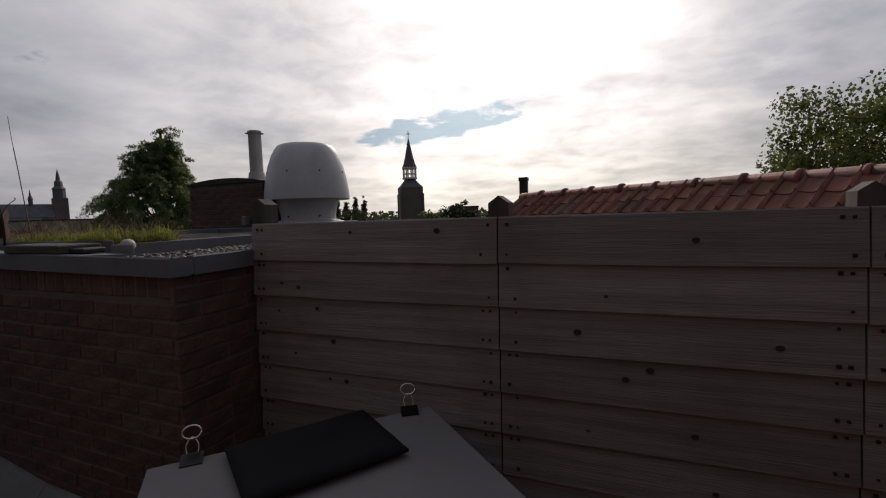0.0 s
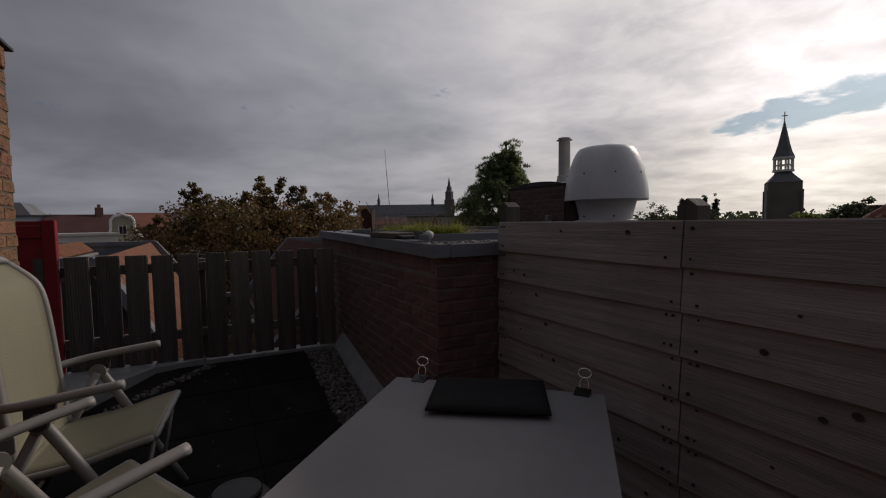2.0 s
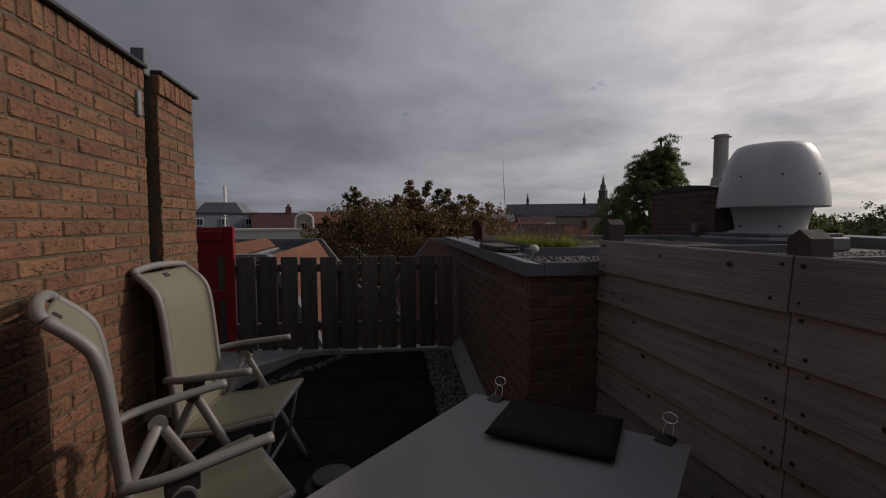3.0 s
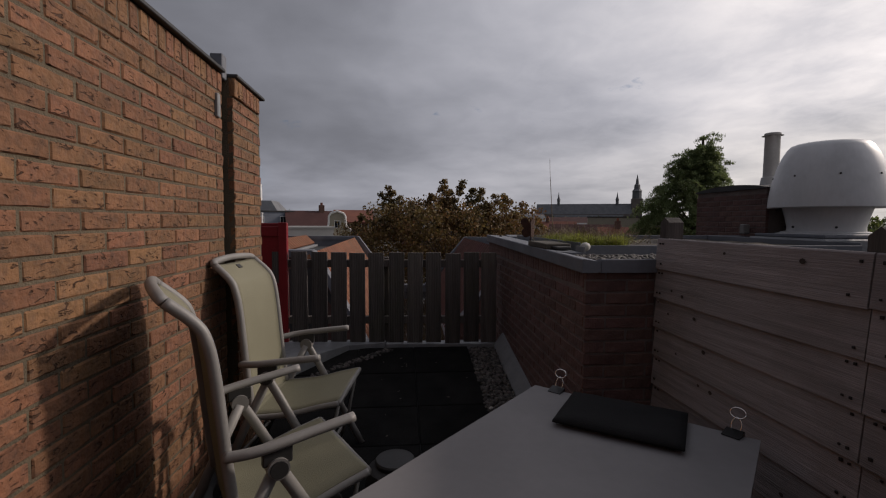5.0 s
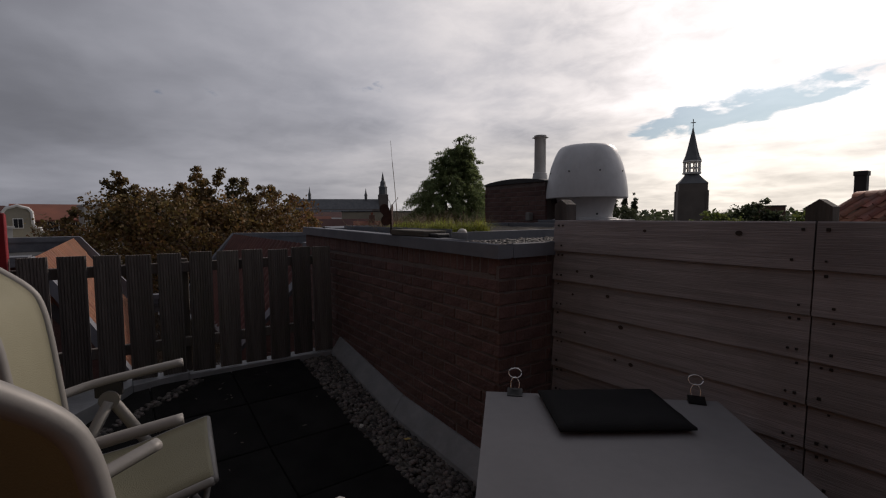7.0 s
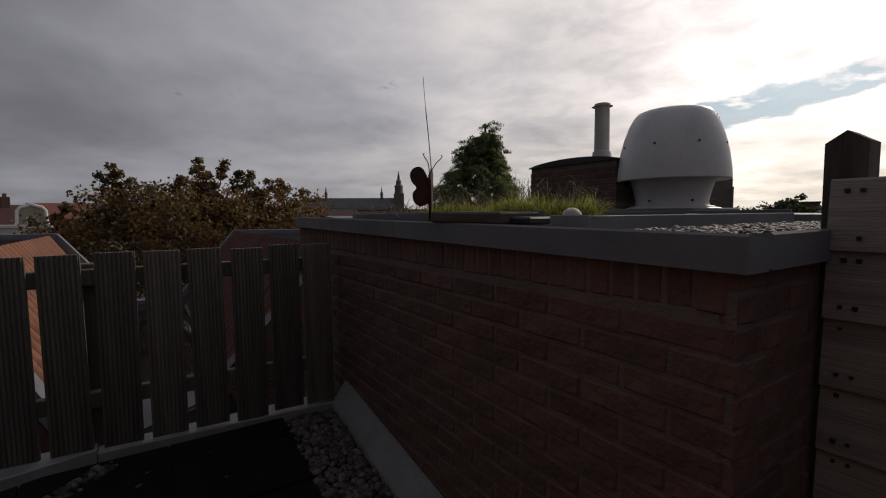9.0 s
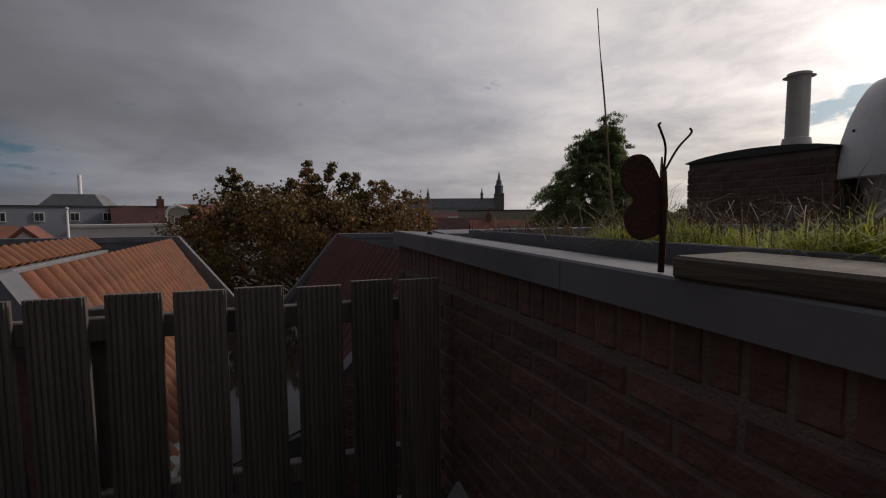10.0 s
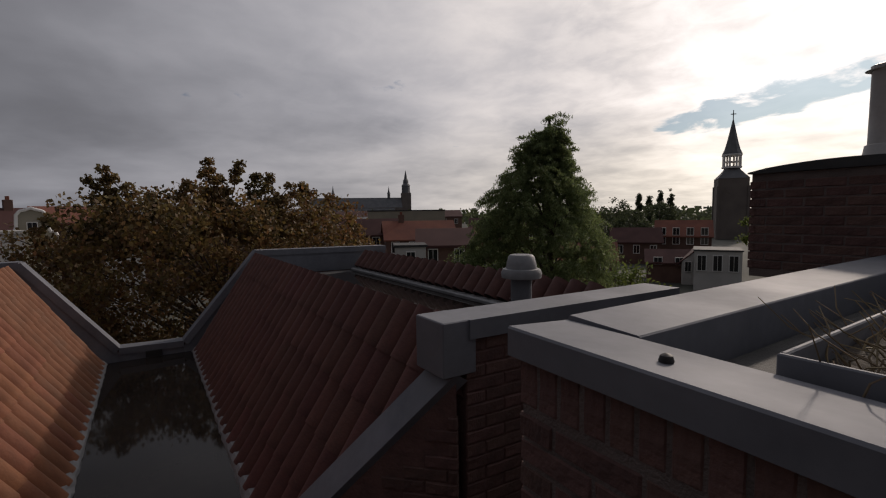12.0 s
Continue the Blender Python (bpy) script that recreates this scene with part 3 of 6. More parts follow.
pk = picket_data()
rng = random.Random(5)
for k in range(12):
    put("picket", pk, picket_fence, pose(0, -0.077 - 0.1765 * k + (0.014 if k else 0.0), rng.uniform(-0.006, 0.006), rng.uniform(-0.4, 0.4), 0, rng.uniform(-1.5, 1.5)))
box("rail", (-0.055, -2.15, 0.93), (-0.014, 0.0, 1.0), M_PICKET, picket_fence, 0.004)
box("rail", (-0.055, -2.15, 0.40), (-0.014, 0.0, 0.47), M_PICKET, picket_fence, 0.004)
for y in (-0.04, -1.05, -2.1):
    box("post", (-0.126, y - 0.035, -0.3), (-0.057, y + 0.035, 1.02), M_PICKET, picket_fence, 0.004)

# ---- board fence ----
board_fence = thing("board_fence", "brown horizontal wooden board fence with knots and nails", "fence", (0, 1.421, 0))
rng = random.Random(11)
SPANS = [(0.318, 1.381), (1.386, 2.357), (2.362, 3.45), (3.455, 4.55)]
PITCH, TOP = 0.147, 1.285
for si, (xa, xb) in enumerate(SPANS):
    for r in range(9):
        z1 = TOP - r * PITCH
        z0 = z1 - PITCH - 0.012
        n = 14
        sec_v, sec_f = [], []
        for k in range(n + 1):
            x = xa + (xb - xa) * k / n
            w0 = noise.noise((x * 1.3, r * 5.1 + si * 17, 0)) * 0.005
            w1 = noise.noise((x * 1.3, r * 5.1 + si * 17 + 3, 0)) * 0.003
            # lapped boards: the lower edge stands proud
            sec_v += [(x, -0.016 + w1, z0 + w0), (x, -0.010 + w1, z0 + w0 - 0.002), (x, -0.006, z0 + w0), (x, 0.008, z1 - 0.004), (x, 0.001 + w1 * 0.5, z1 - 0.004), (x, -0.003 + w1, z1 - 0.009)]
        for k in range(n):
            for j in range(6):
                a, b = k * 6 + j, k * 6 + (j + 1) % 6
                sec_f.append((a, b, b + 6, a + 6))
        sec_f += [tuple(range(6))[::-1], tuple(range(n * 6, n * 6 + 6))]
        bd = put("board", data("board", sec_v, sec_f, M_FENCE), board_fence)
        kn = rng.choice((1, 2, 2))
        for _ in range(kn):
            kx, kz, kr = rng.uniform(xa + 0.1, xb - 0.1), rng.uniform(z0 + 0.04, z1 - 0.035), rng.uniform(0.005, 0.011)
            yy = -0.003 - 0.0125 * (z1 - kz) / PITCH - 0.004
            kv = [(kx + math.cos(q * math.pi / 4) * kr * 1.3, yy, kz + math.sin(q * math.pi / 4) * kr) for q in range(8)]
            put("knot", data("knot", kv, [tuple(range(8))], M_KNOT), bd)
        for nx in (xa + 0.03, xa + 0.055, xb - 0.03, xb - 0.055):
            for nz in (z0 + 0.03, z1 - 0.03):
                yy = -0.003 - 0.0125 * (z1 - nz) / PITCH - 0.004
                if rng.random() < 0.72:
                    s = rng.uniform(0.003, 0.0055)
                    box("nail", (nx - s, yy - 0.0015, nz - s), (nx + s, yy + 0.004, nz + s), M_NAIL, bd, 0.001)


def fence_post(x, top, y=0.045, w=0.07):
    v = [(x - w / 2, y - w / 2), (x + w / 2, y - w / 2), (x + w / 2, y + w / 2), (x - w / 2, y + w / 2)]
    verts = [(a, b, -0.02) for a, b in v] + [(a, b, top - 0.025) for a, b in v] + [(x, y - w / 2, top), (x, y + w / 2, top)]
    faces = [(0, 1, 5, 4), (1, 2, 6, 5), (2, 3, 7, 6), (3, 0, 4, 7), (4, 5, 8), (6, 7, 9), (5, 6, 9, 8), (7, 4, 8, 9), (3, 2, 1, 0)]
    put("post", data("post", verts, faces, M_PICKET), board_fence)


fence_post(0.335, 1.385, 0.058, 0.075)
fence_post(1.384, 1.352)
fence_post(2.372, 1.345)
fence_post(3.453, 1.345)

# ---- neighbouring roofs with the valley gutter ----
neighbour = new("roof_neighbour", None)
tagged(neighbour, "neighbouring tiled mansard roofs with a wet valley gutter between zinc-capped gables", "roof", kind="structure")


def near_x(y):
    """Plan line of the oblique near gable."""
    for (y0, x0), (y1, x1) in zip(NEAR_LINE[:-1], NEAR_LINE[1:]):
        if y <= y1:
            return x0 + (x1 - x0) * (y - y0) / (y1 - y0)
    return NEAR_LINE[-1][1]


NEAR_LINE = [(-9.0, -3.6), (-1.0, -3.6), (-0.2, -3.32), (0.75, -4.17), (1.6, -3.36), (9.0, -3.36)]


FAR_X = -9.2
GUT_Z = -0.47


def tile_data(name, mat, w=0.205, length=0.34, rolls=True):
    """One roll of a pantile: waved across (x), lying along +v, with a thick lower edge."""
    cols, verts, faces = 10, [], []
    for v in (0.0, length):
        for k in range(cols + 1):
            u = k / cols
            h = (0.105 * max(math.sin(math.pi * u), 0.0) ** 0.62 - 0.055) if rolls else (0.042 * math.exp(-((u - 0.88) / 0.075) ** 2) + 0.005 * math.cos(2 * math.pi * u))
            verts.append((u * w * (0.96 if rolls else 1.02), v, h + (0.009 if v == 0.0 else 0.0)))
    n = cols + 1
    for k in range(cols):
        faces.append((k, k + 1, n + k + 1, n + k))
    low = len(verts)
    for drop in (0.0, 0.02):
        for k in range(n):
            x, y, z = verts[k]
            verts.append((x, y + drop * 0.1, z - drop))
    for k in range(cols):
        faces.append((low + n + k, low + n + k + 1, low + k + 1, low + k))
    return data(name, verts, faces, mat, True)


def tile_slope(mat, bottom, top, x_near, x_far, parent, rows=5, w=0.198, single=-99.0, inset=0.1):
    """Tiles between a lower line (y, z) and an upper line (y, z), from x_near(y) to x_far; those beyond x = single are joined."""
    by, bz = bottom
    ty, tz = top
    span = Vector((0, ty - by, tz - bz))
    slope, pitch = span.normalized(), span.length / rows
    me = tile_data("roof_tile", mat, w, pitch * 1.1)
    across = Vector((-1, 0, 0)) if ty > by else Vector((1, 0, 0))
    normal = across.cross(slope)
    if normal.z < 0:
        across, normal = -across, -normal
    rng = random.Random(3)
    V, F = [], []
    for r in range(rows):
        p = Vector((0, by, bz)) + slope * pitch * r
        x0, x1 = x_far, min(x_near(p.y), x_near(p.y + slope.y * pitch)) - inset
        count = int((x1 - x0) / w) + 1
        for c in range(count):
            # every row keeps to the same lines of rolls
            x = math.floor((x1 - x0) / w) * w + x0 - c * w
            o = Vector((x + (w if across.x < 0 else 0.0), p.y, p.z)) + normal * (0.022 + rng.uniform(0, 0.004))
            m = Matrix((across, slope, normal)).transposed().to_4x4()
            m.translation = o
            m = m @ pose(0, 0, 0, rng.uniform(-0.4, 0.4), 0, rng.uniform(-0.3, 0.3))
            if x > single:
                put("roof_tile", me, parent, m)
            else:
                q = len(V)
                V += [m @ a.co for a in me.vertices]
                F += [tuple(a + q for a in f.vertices) for f in me.polygons]
    if V:
        tagged(put("tiles_joined", data("tiles_joined", V, F, mat, True), parent), "", "", "", "stuff")


def slab_yz(name, profile, x0, x1, mat, parent, label=""):
    """A solid from a (y, z) profile between two x, where x may be a function of y."""
    fx = [(q if callable(q) else (lambda y, q=q: q)) for q in (x0, x1)]
    n = len(profile)
    verts = [(f(y), y, z) for f in fx for y, z in profile]
    faces = [tuple(range(n)), tuple(range(n, 2 * n))[::-1]] + [((k + 1) % n, k, k + n, (k + 1) % n + n) for k in range(n)]
    bm = bmesh.new()
    vs = [bm.verts.new(v) for v in verts]
    for f in faces:
        bm.faces.new([vs[i] for i in f])
    bmesh.ops.recalc_face_normals(bm, faces=bm.faces)
    me = bpy.data.meshes.new(name)
    bm.to_mesh(me)
    bm.free()
    me.materials.append(mat)
    return put(name, me, parent, None, label)


# solid of both buildings under the tiles
RB, RT, RF = (0.90, GUT_Z + 0.02), (1.76, 0.88), (3.55, 0.80)
FLAT_Z = 0.54
LB, LT, LF = (-0.25, GUT_Z + 0.02), (-1.08, 0.88), (-2.25, 0.88)
slab_yz("roof_body", [(LF[0] - 1.0, GROUND_Z), (4.7, GROUND_Z), (4.45, -0.4), (RF[0], RF[1] - 0.03), (RF[0] - 0.03, FLAT_Z), (RT[0] + 0.06, FLAT_Z), (RT[0], RT[1] - 0.03), RB, (RB[0] - 0.01, GUT_Z), (LB[0] + 0.01, GUT_Z), LB, (LT[0], LT[1] - 0.03), (LT[0] - 0.06, 0.72), (LF[0] + 0.03, 0.72), (LF[0], LF[1] - 0.03), (LF[0] - 0.9, -0.4)], near_x, FAR_X, M_BITUMEN, neighbour)
put("gutter_water", data("gutter_water", [(near_x(0.8), 0.85, GUT_Z + 0.012), (FAR_X + 0.02, 0.85, GUT_Z + 0.012), (FAR_X + 0.02, -0.20, GUT_Z + 0.012), (near_x(-0.2), -0.20, GUT_Z + 0.012)], [(0, 1, 2, 3)], M_PUDDLE), neighbour, None, "shallow dark rainwater standing in the gutter")
put("flat_roof_water", data("flat_roof_water", [(-4.4, RF[0] - 0.28, FLAT_Z + 0.006), (-8.9, RF[0] - 0.28, FLAT_Z + 0.006), (-8.6, 1.95, FLAT_Z + 0.006), (-4.4, 1.95, FLAT_Z + 0.006)], [(0, 1, 2, 3)], M_PUDDLE), neighbour, None, "rainwater film on the flat roof")
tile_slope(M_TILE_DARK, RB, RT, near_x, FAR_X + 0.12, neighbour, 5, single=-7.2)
tile_slope(M_TILE, LB, LT, near_x, FAR_X + 0.12, neighbour, 5, single=-7.6)
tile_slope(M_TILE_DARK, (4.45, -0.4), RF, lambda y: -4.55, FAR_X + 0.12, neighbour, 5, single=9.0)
tile_slope(M_TILE, (LF[0] - 0.9, -0.4), LF, lambda y: -4.7, FAR_X + 0.12, neighbour, 5, single=9.0)
# short inner row with a lead foot round the sunken flat roof
tile_slope(M_TILE, (LF[0] + 0.20, 0.76), (LF[0] + 0.02, 0.94), lambda y: -5.0, FAR_X + 0.2, neighbour, 1, single=9.0)
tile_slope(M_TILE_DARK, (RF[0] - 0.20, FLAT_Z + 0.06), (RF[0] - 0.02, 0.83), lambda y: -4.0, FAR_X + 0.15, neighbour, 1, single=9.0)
box("lead_foot", (FAR_X + 0.15, RF[0] - 0.30, FLAT_Z + 0.002), (-4.2, RF[0] - 0.18, FLAT_Z + 0.05), M_LEAD, neighbour, 0.01, "pale lead strip at the foot of the tiles")
box("lead_foot", (FAR_X + 0.15, LF[0] + 0.19, 0.722), (-5.0, LF[0] + 0.32, 0.775), M_LEAD, neighbour, 0.01, "pale lead strip at the foot of the tiles")


for yy, sgn in ((RB[0], -1), (LB[0], 1)):
    v, f = [], []
    rr = random.Random(8)
    n = 60
    for k in range(n + 1):
        x = FAR_X + 0.05 + (near_x(yy) - FAR_X - 0.05) * k / n
        z = GUT_Z + 0.05 + rr.uniform(-0.003, 0.003)
        v += [(x, yy + sgn * (0.085 + rr.uniform(-0.008, 0.008)), GUT_Z + 0.0), (x, yy + sgn * (0.070 + rr.uniform(-0.008, 0.008)), z - 0.01), (x, yy + sgn * 0.04, z + 0.02), (x, yy - sgn * 0.02, z + 0.03)]
    for k in range(n):
        for j in range(3):
            a = k * 4 + j
            f.append((a, a + 1, a + 5, a + 4))
    put("lead_edge", data("lead_edge", v, f, M_LEAD), neighbour, None, "dressed lead strip along the gutter")


def beam(p, q, half_x, up, down, mat):
    """Vertices and faces of a box beam from p to q in the (y, z) plane, wide along x."""
    p, q = Vector(p), Vector(q)
    d = (q - p).normalized()
    nrm = Vector((0, -d.z, d.y))
    if nrm.z < 0:
        nrm = -nrm
    verts = []
    for c in (p, q):
        for sx, o in ((-half_x, -down), (half_x, -down), (half_x, up), (-half_x, up)):
            verts.append(c + Vector((sx, 0, 0)) + nrm * o)
    faces = [(0, 1, 5, 4), (1, 2, 6, 5), (2, 3, 7, 6), (3, 0, 4, 7), (3, 2, 1, 0), (4, 5, 6, 7)]
    return verts, faces


def gable(points, parent, half_x=0.11, wall_half=0.08):
    """Gable wall with a zinc coping that follows the points."""
    for a, b in zip(points[:-1], points[1:]):
        v, f = beam(a, b, half_x, 0.02, 0.07, M_ZINC)
        put("gable_coping", data("gable_coping", v, f, M_ZINC), parent)
    for a, b in zip(points[:-1], points[1:]):
        verts = []
        for p in (a, b):
            for sx in (-wall_half, wall_half):
                verts += [(p[0] + sx, p[1], GROUND_Z), (p[0] + sx, p[1], p[2] - 0.04)]
        faces = [(0, 1, 5, 4), (3, 2, 6, 7), (1, 3, 7, 5), (0, 4, 6, 2), (2, 3, 1, 0), (4, 5, 7, 6)]
        put("gable_wall", data("gable_wall", verts, faces, M_BRICK_RED_IS), parent)


FAR_PTS = [(-9.2, -3.4, 0.96), (-9.2, -0.96, 0.95), (-9.28, -0.04, -0.29), (-9.28, 0.73, -0.31), (-9.45, 1.80, 0.93), (-9.45, 4.06, 0.90)]
gable(FAR_PTS, neighbour)
# zinc lining on the inside of the far gable
for a, b in zip(FAR_PTS[:-1], FAR_PTS[1:]):
    xa, xb = a[0] + 0.085, b[0] + 0.085
    lo = GUT_Z if max(a[2], b[2]) < 0.5 else None
    za = a[2] - 0.38 if lo is None else lo
    zb = b[2] - 0.38 if lo is None else lo
    v = [(xa, a[1], za), (xb, b[1], zb), (xb, b[1], b[2] - 0.05), (xa, a[1], a[2] - 0.05), (xa + 0.006, a[1], za), (xb + 0.006, b[1], zb), (xb + 0.006, b[1], b[2] - 0.05), (xa + 0.006, a[1], a[2] - 0.05)]
    put("zinc_lining", data("zinc_lining", v, [(0, 1, 2, 3), (7, 6, 5, 4), (3, 2, 6, 7), (0, 4, 5, 1)], M_ZINC), neighbour)
box("gutter_outlet", (-9.19, 0.26, GUT_Z + 0.0), (-9.15, 0.46, GUT_Z + 0.11), M_DARKPL, neighbour, 0.003)
NEAR_R = [(-3.42, 1.50, 0.76), (-3.9, 1.035, 0.06), (-4.16, 0.77, -0.33)]
gable(NEAR_R, neighbour, 0.10)
gable([(-3.43, 1.56, 0.985), (-3.36, 3.12, 0.985)], neighbour, 0.12)
box("coping_end", (-3.56, 1.42, 0.755), (-3.32, 1.60, 1.005), M_ZINC, neighbour, 0.005, "upright zinc box closing the coping")
gable([(-3.36, -0.25, -0.33), (-3.60, -0.80, 0.60), (-3.69, -1.04, 0.95), (-3.69, -3.2, 0.96)], neighbour, 0.12)

roof_vent = thing("roof_vent", "grey plastic roof ventilator pipe with a flared cap", "vent", (-4.43, 2.90, 0.6))
lathe("pipe", [(0.12, -0.054), (0.085, -0.04), (0.085, 0.36)], M_ZINC, roof_vent, 20)
lathe("cap", [(0.09, 0.352), (0.16, 0.36), (0.165, 0.40), (0.15, 0.43), (0.125, 0.435), (0.12, 0.47), (0.105, 0.53), (0.09, 0.545), (0.02, 0.55)], M_LEAD, roof_vent, 24)

# ---- old tiled roof beyond the board fence ----
old_roof = new("roof_behind_fence", None)
tagged(old_roof, "old red tiled roof with ridge tiles and grey patches", "roof", kind="structure")
RA, RBB = Vector((0.45, 6.12, 1.47)), Vector((6.2, 1.86, 1.465))
r_dir = (RBB - RA).normalized()
r_down = Vector((-0.597, -0.802, 0)) if r_dir.x > 0 else Vector((0, -1, 0))
r_down = (r_down - r_dir * r_down.dot(r_dir)).normalized()
slope_down = (r_down * math.cos(radians(33)) + Vector((0, 0, -math.sin(radians(33))))).normalized()
r_norm = r_dir.cross(-slope_down)
r_norm = r_norm if r_norm.z > 0 else -r_norm
length_r = (RBB - RA).length
under = [RA - r_norm * 0.03, RBB - r_norm * 0.03, RBB + slope_down * 1.5 - r_norm * 0.03, RA + slope_down * 1.5 - r_norm * 0.03]
back = [RA - r_down * 2.2 - Vector((0, 0, 1.4)), RBB - r_down * 2.2 - Vector((0, 0, 1.4))]
low = [Vector((p.x, p.y, GROUND_Z)) for p in (under[3], under[2], back[1], back[0])]
put("roof_body", data("roof_body", under + back + low, [(0, 1, 2, 3), (1, 0, 4, 5)[::-1], (3, 2, 7, 6), (4, 5, 8, 9), (0, 3, 6, 9, 4), (2, 1, 5, 8, 7)], M_HOUSE_BRICK), old_roof)
old_tile = tile_data("roof_tile", M_TILE_OLD, 0.155, 0.26, False)
axes = Matrix((r_dir, -slope_down, r_norm)).transposed().to_4x4()
rng = random.Random(21)
for r in range(5):
    for c in range(int(length_r / 0.155)):
        m = axes.copy()
        m.translation = RA + slope_down * (0.235 + r * 0.205) + r_dir * (c * 0.155) + r_norm * (0.02 + rng.uniform(0, 0.008))
        put("roof_tile", old_tile, old_roof, m @ pose(0, 0, 0, rng.uniform(-0.8, 0.8), 0, rng.uniform(-0.8, 0.8)))
v, f = tube_geo([(0, 0, 0), (0.365, 0, 0.0), (0.37, 0, 0.0), (0.405, 0, 0.0)], [0.056, 0.06, 0.076, 0.074], 12, True, 0.8)
ridge_tile = data("ridge_tile", v, f, M_TILE_OLD, True)
turn = Matrix((r_dir, r_norm.cross(r_dir), r_norm)).transposed().to_4x4()
for c in range(int(length_r / 0.40)):
    m = turn.copy()
    m.translation = RA + r_dir * c * 0.40 + Vector((0, 0, 0.02))
    put("ridge_tile", ridge_tile, old_roof, m @ pose(0, 0, 0, rng.uniform(-1, 1), rng.uniform(-1, 1), 0))
chim = thing("chimney_pipe", "small black square chimney pipe on the tiled roof", "chimney", (0.25, 7.22, 0.93))
box("pipe", (-0.06, -0.06, 0.0), (0.06, 0.06, 0.86), M_DARKPL, chim, 0.006)
box("rim", (-0.07, -0.07, 0.84), (0.07, 0.07, 0.90), M_DARKPL, chim, 0.006)


# ---- things on the terrace ----
# table with its clips and the black cushion
T_A, T_B = Vector((0.615, 0.708, 0)), Vector((1.165, 1.292, 0))
T_U = (T_B - T_A).normalized()
T_V = Vector((T_U.y, -T_U.x, 0))
T_ANGLE = math.degrees(math.atan2(T_U.y, T_U.x))
TABLE_W, TABLE_L, TABLE_Z = 0.80, 1.12, 0.648
table = thing("garden_table", "white-topped garden table with a thin cloth clipped to its edge", "table", (T_A.x, T_A.y, 0), T_ANGLE)
box("tabletop", (0, -TABLE_L, TABLE_Z - 0.035), (TABLE_W, 0, TABLE_Z - 0.006), M_DARKPL, table, 0.006)


def cloth_data():
    nx, ny, v, f = 20, 26, [], []
    for j in range(ny + 1):
        for i in range(nx + 1):
            x, y = -0.006 + (TABLE_W + 0.012) * i / nx, 0.006 - (TABLE_L + 0.012) * j / ny
            z = TABLE_Z + 0.0015 * noise.noise((x * 4, y * 4, 0))
            v.append((x, y, z))
    for j in range(ny):
        for i in range(nx):
            a = j * (nx + 1) + i
            f.append((a, a + nx + 1, a + nx + 2, a + 1))
    edge = [i for i in range(nx + 1)] + [j * (nx + 1) + nx for j in range(1, ny + 1)] + [ny * (nx + 1) + i for i in range(nx - 1, -1, -1)] + [j * (nx + 1) for j in range(ny - 1, 0, -1)]
    base = len(v)
    for e in edge:
        x, y, z = v[e]
        v.append((x, y, TABLE_Z - 0.008))
    n = len(edge)
    for k in range(n):
        f.append((edge[k], edge[(k + 1) % n], base + (k + 1) % n, base + k))
    return data("table_cover", v, f, M_TABLE, False)


put("table_cover", cloth_data(), table, None, "smooth off-white table cover")
for x in (0.06, TABLE_W - 0.06):
    for y in (-0.06, -TABLE_L + 0.06):
        tube("leg", [(x, y, TABLE_Z - 0.035), (x, y, 0.0)], 0.02, M_TUBE, table, 10)

for fx in (0.125, 0.915):
    c = T_A + T_U * (TABLE_W * fx)
    clip = thing("binder_clip", "black binder clip with a wire ring on the table edge", "clip", (c.x, c.y, TABLE_Z), T_ANGLE + (-14 if fx > 0.5 else -3), group="clips on the table edge")
    clip.scale = (1.15, 1.15, 1.02)
    v = [(-0.024, -0.030, 0.004), (0.024, -0.030, 0.004), (0.024, 0.010, 0.016), (-0.024, 0.010, 0.016),
         (-0.024, -0.030, 0.002), (0.024, -0.030, 0.002), (0.024, 0.012, 0.002), (-0.024, 0.012, 0.002), (-0.024, 0.012, -0.05), (0.024, 0.012, -0.05), (0.024, 0.009, -0.05), (-0.024, 0.009, -0.05)]
    put("body", data("body", v, [(0, 1, 2, 3), (0, 4, 5, 1), (1, 5, 6, 2), (4, 0, 3, 7), (2, 6, 9, 10), (3, 2, 9, 8), (7, 3, 8, 11)], M_CLIP), clip)
    tube("wire_handle", smooth_path([(-0.012, 0.010, 0.012), (-0.013, 0.018, 0.035), (0.0, 0.022, 0.052), (0.013, 0.018, 0.035), (0.012, 0.010, 0.012)], 5), 0.0022, M_CHROME, clip, 6)
    ring = [(0.021 * math.cos(a), 0.024 + 0.006 * math.sin(a), 0.066 + 0.016 * math.sin(a)) for a in [k * math.pi / 9 for k in range(19)]]
    tube("key_ring", ring, 0.0024, M_CHROME, clip, 6)


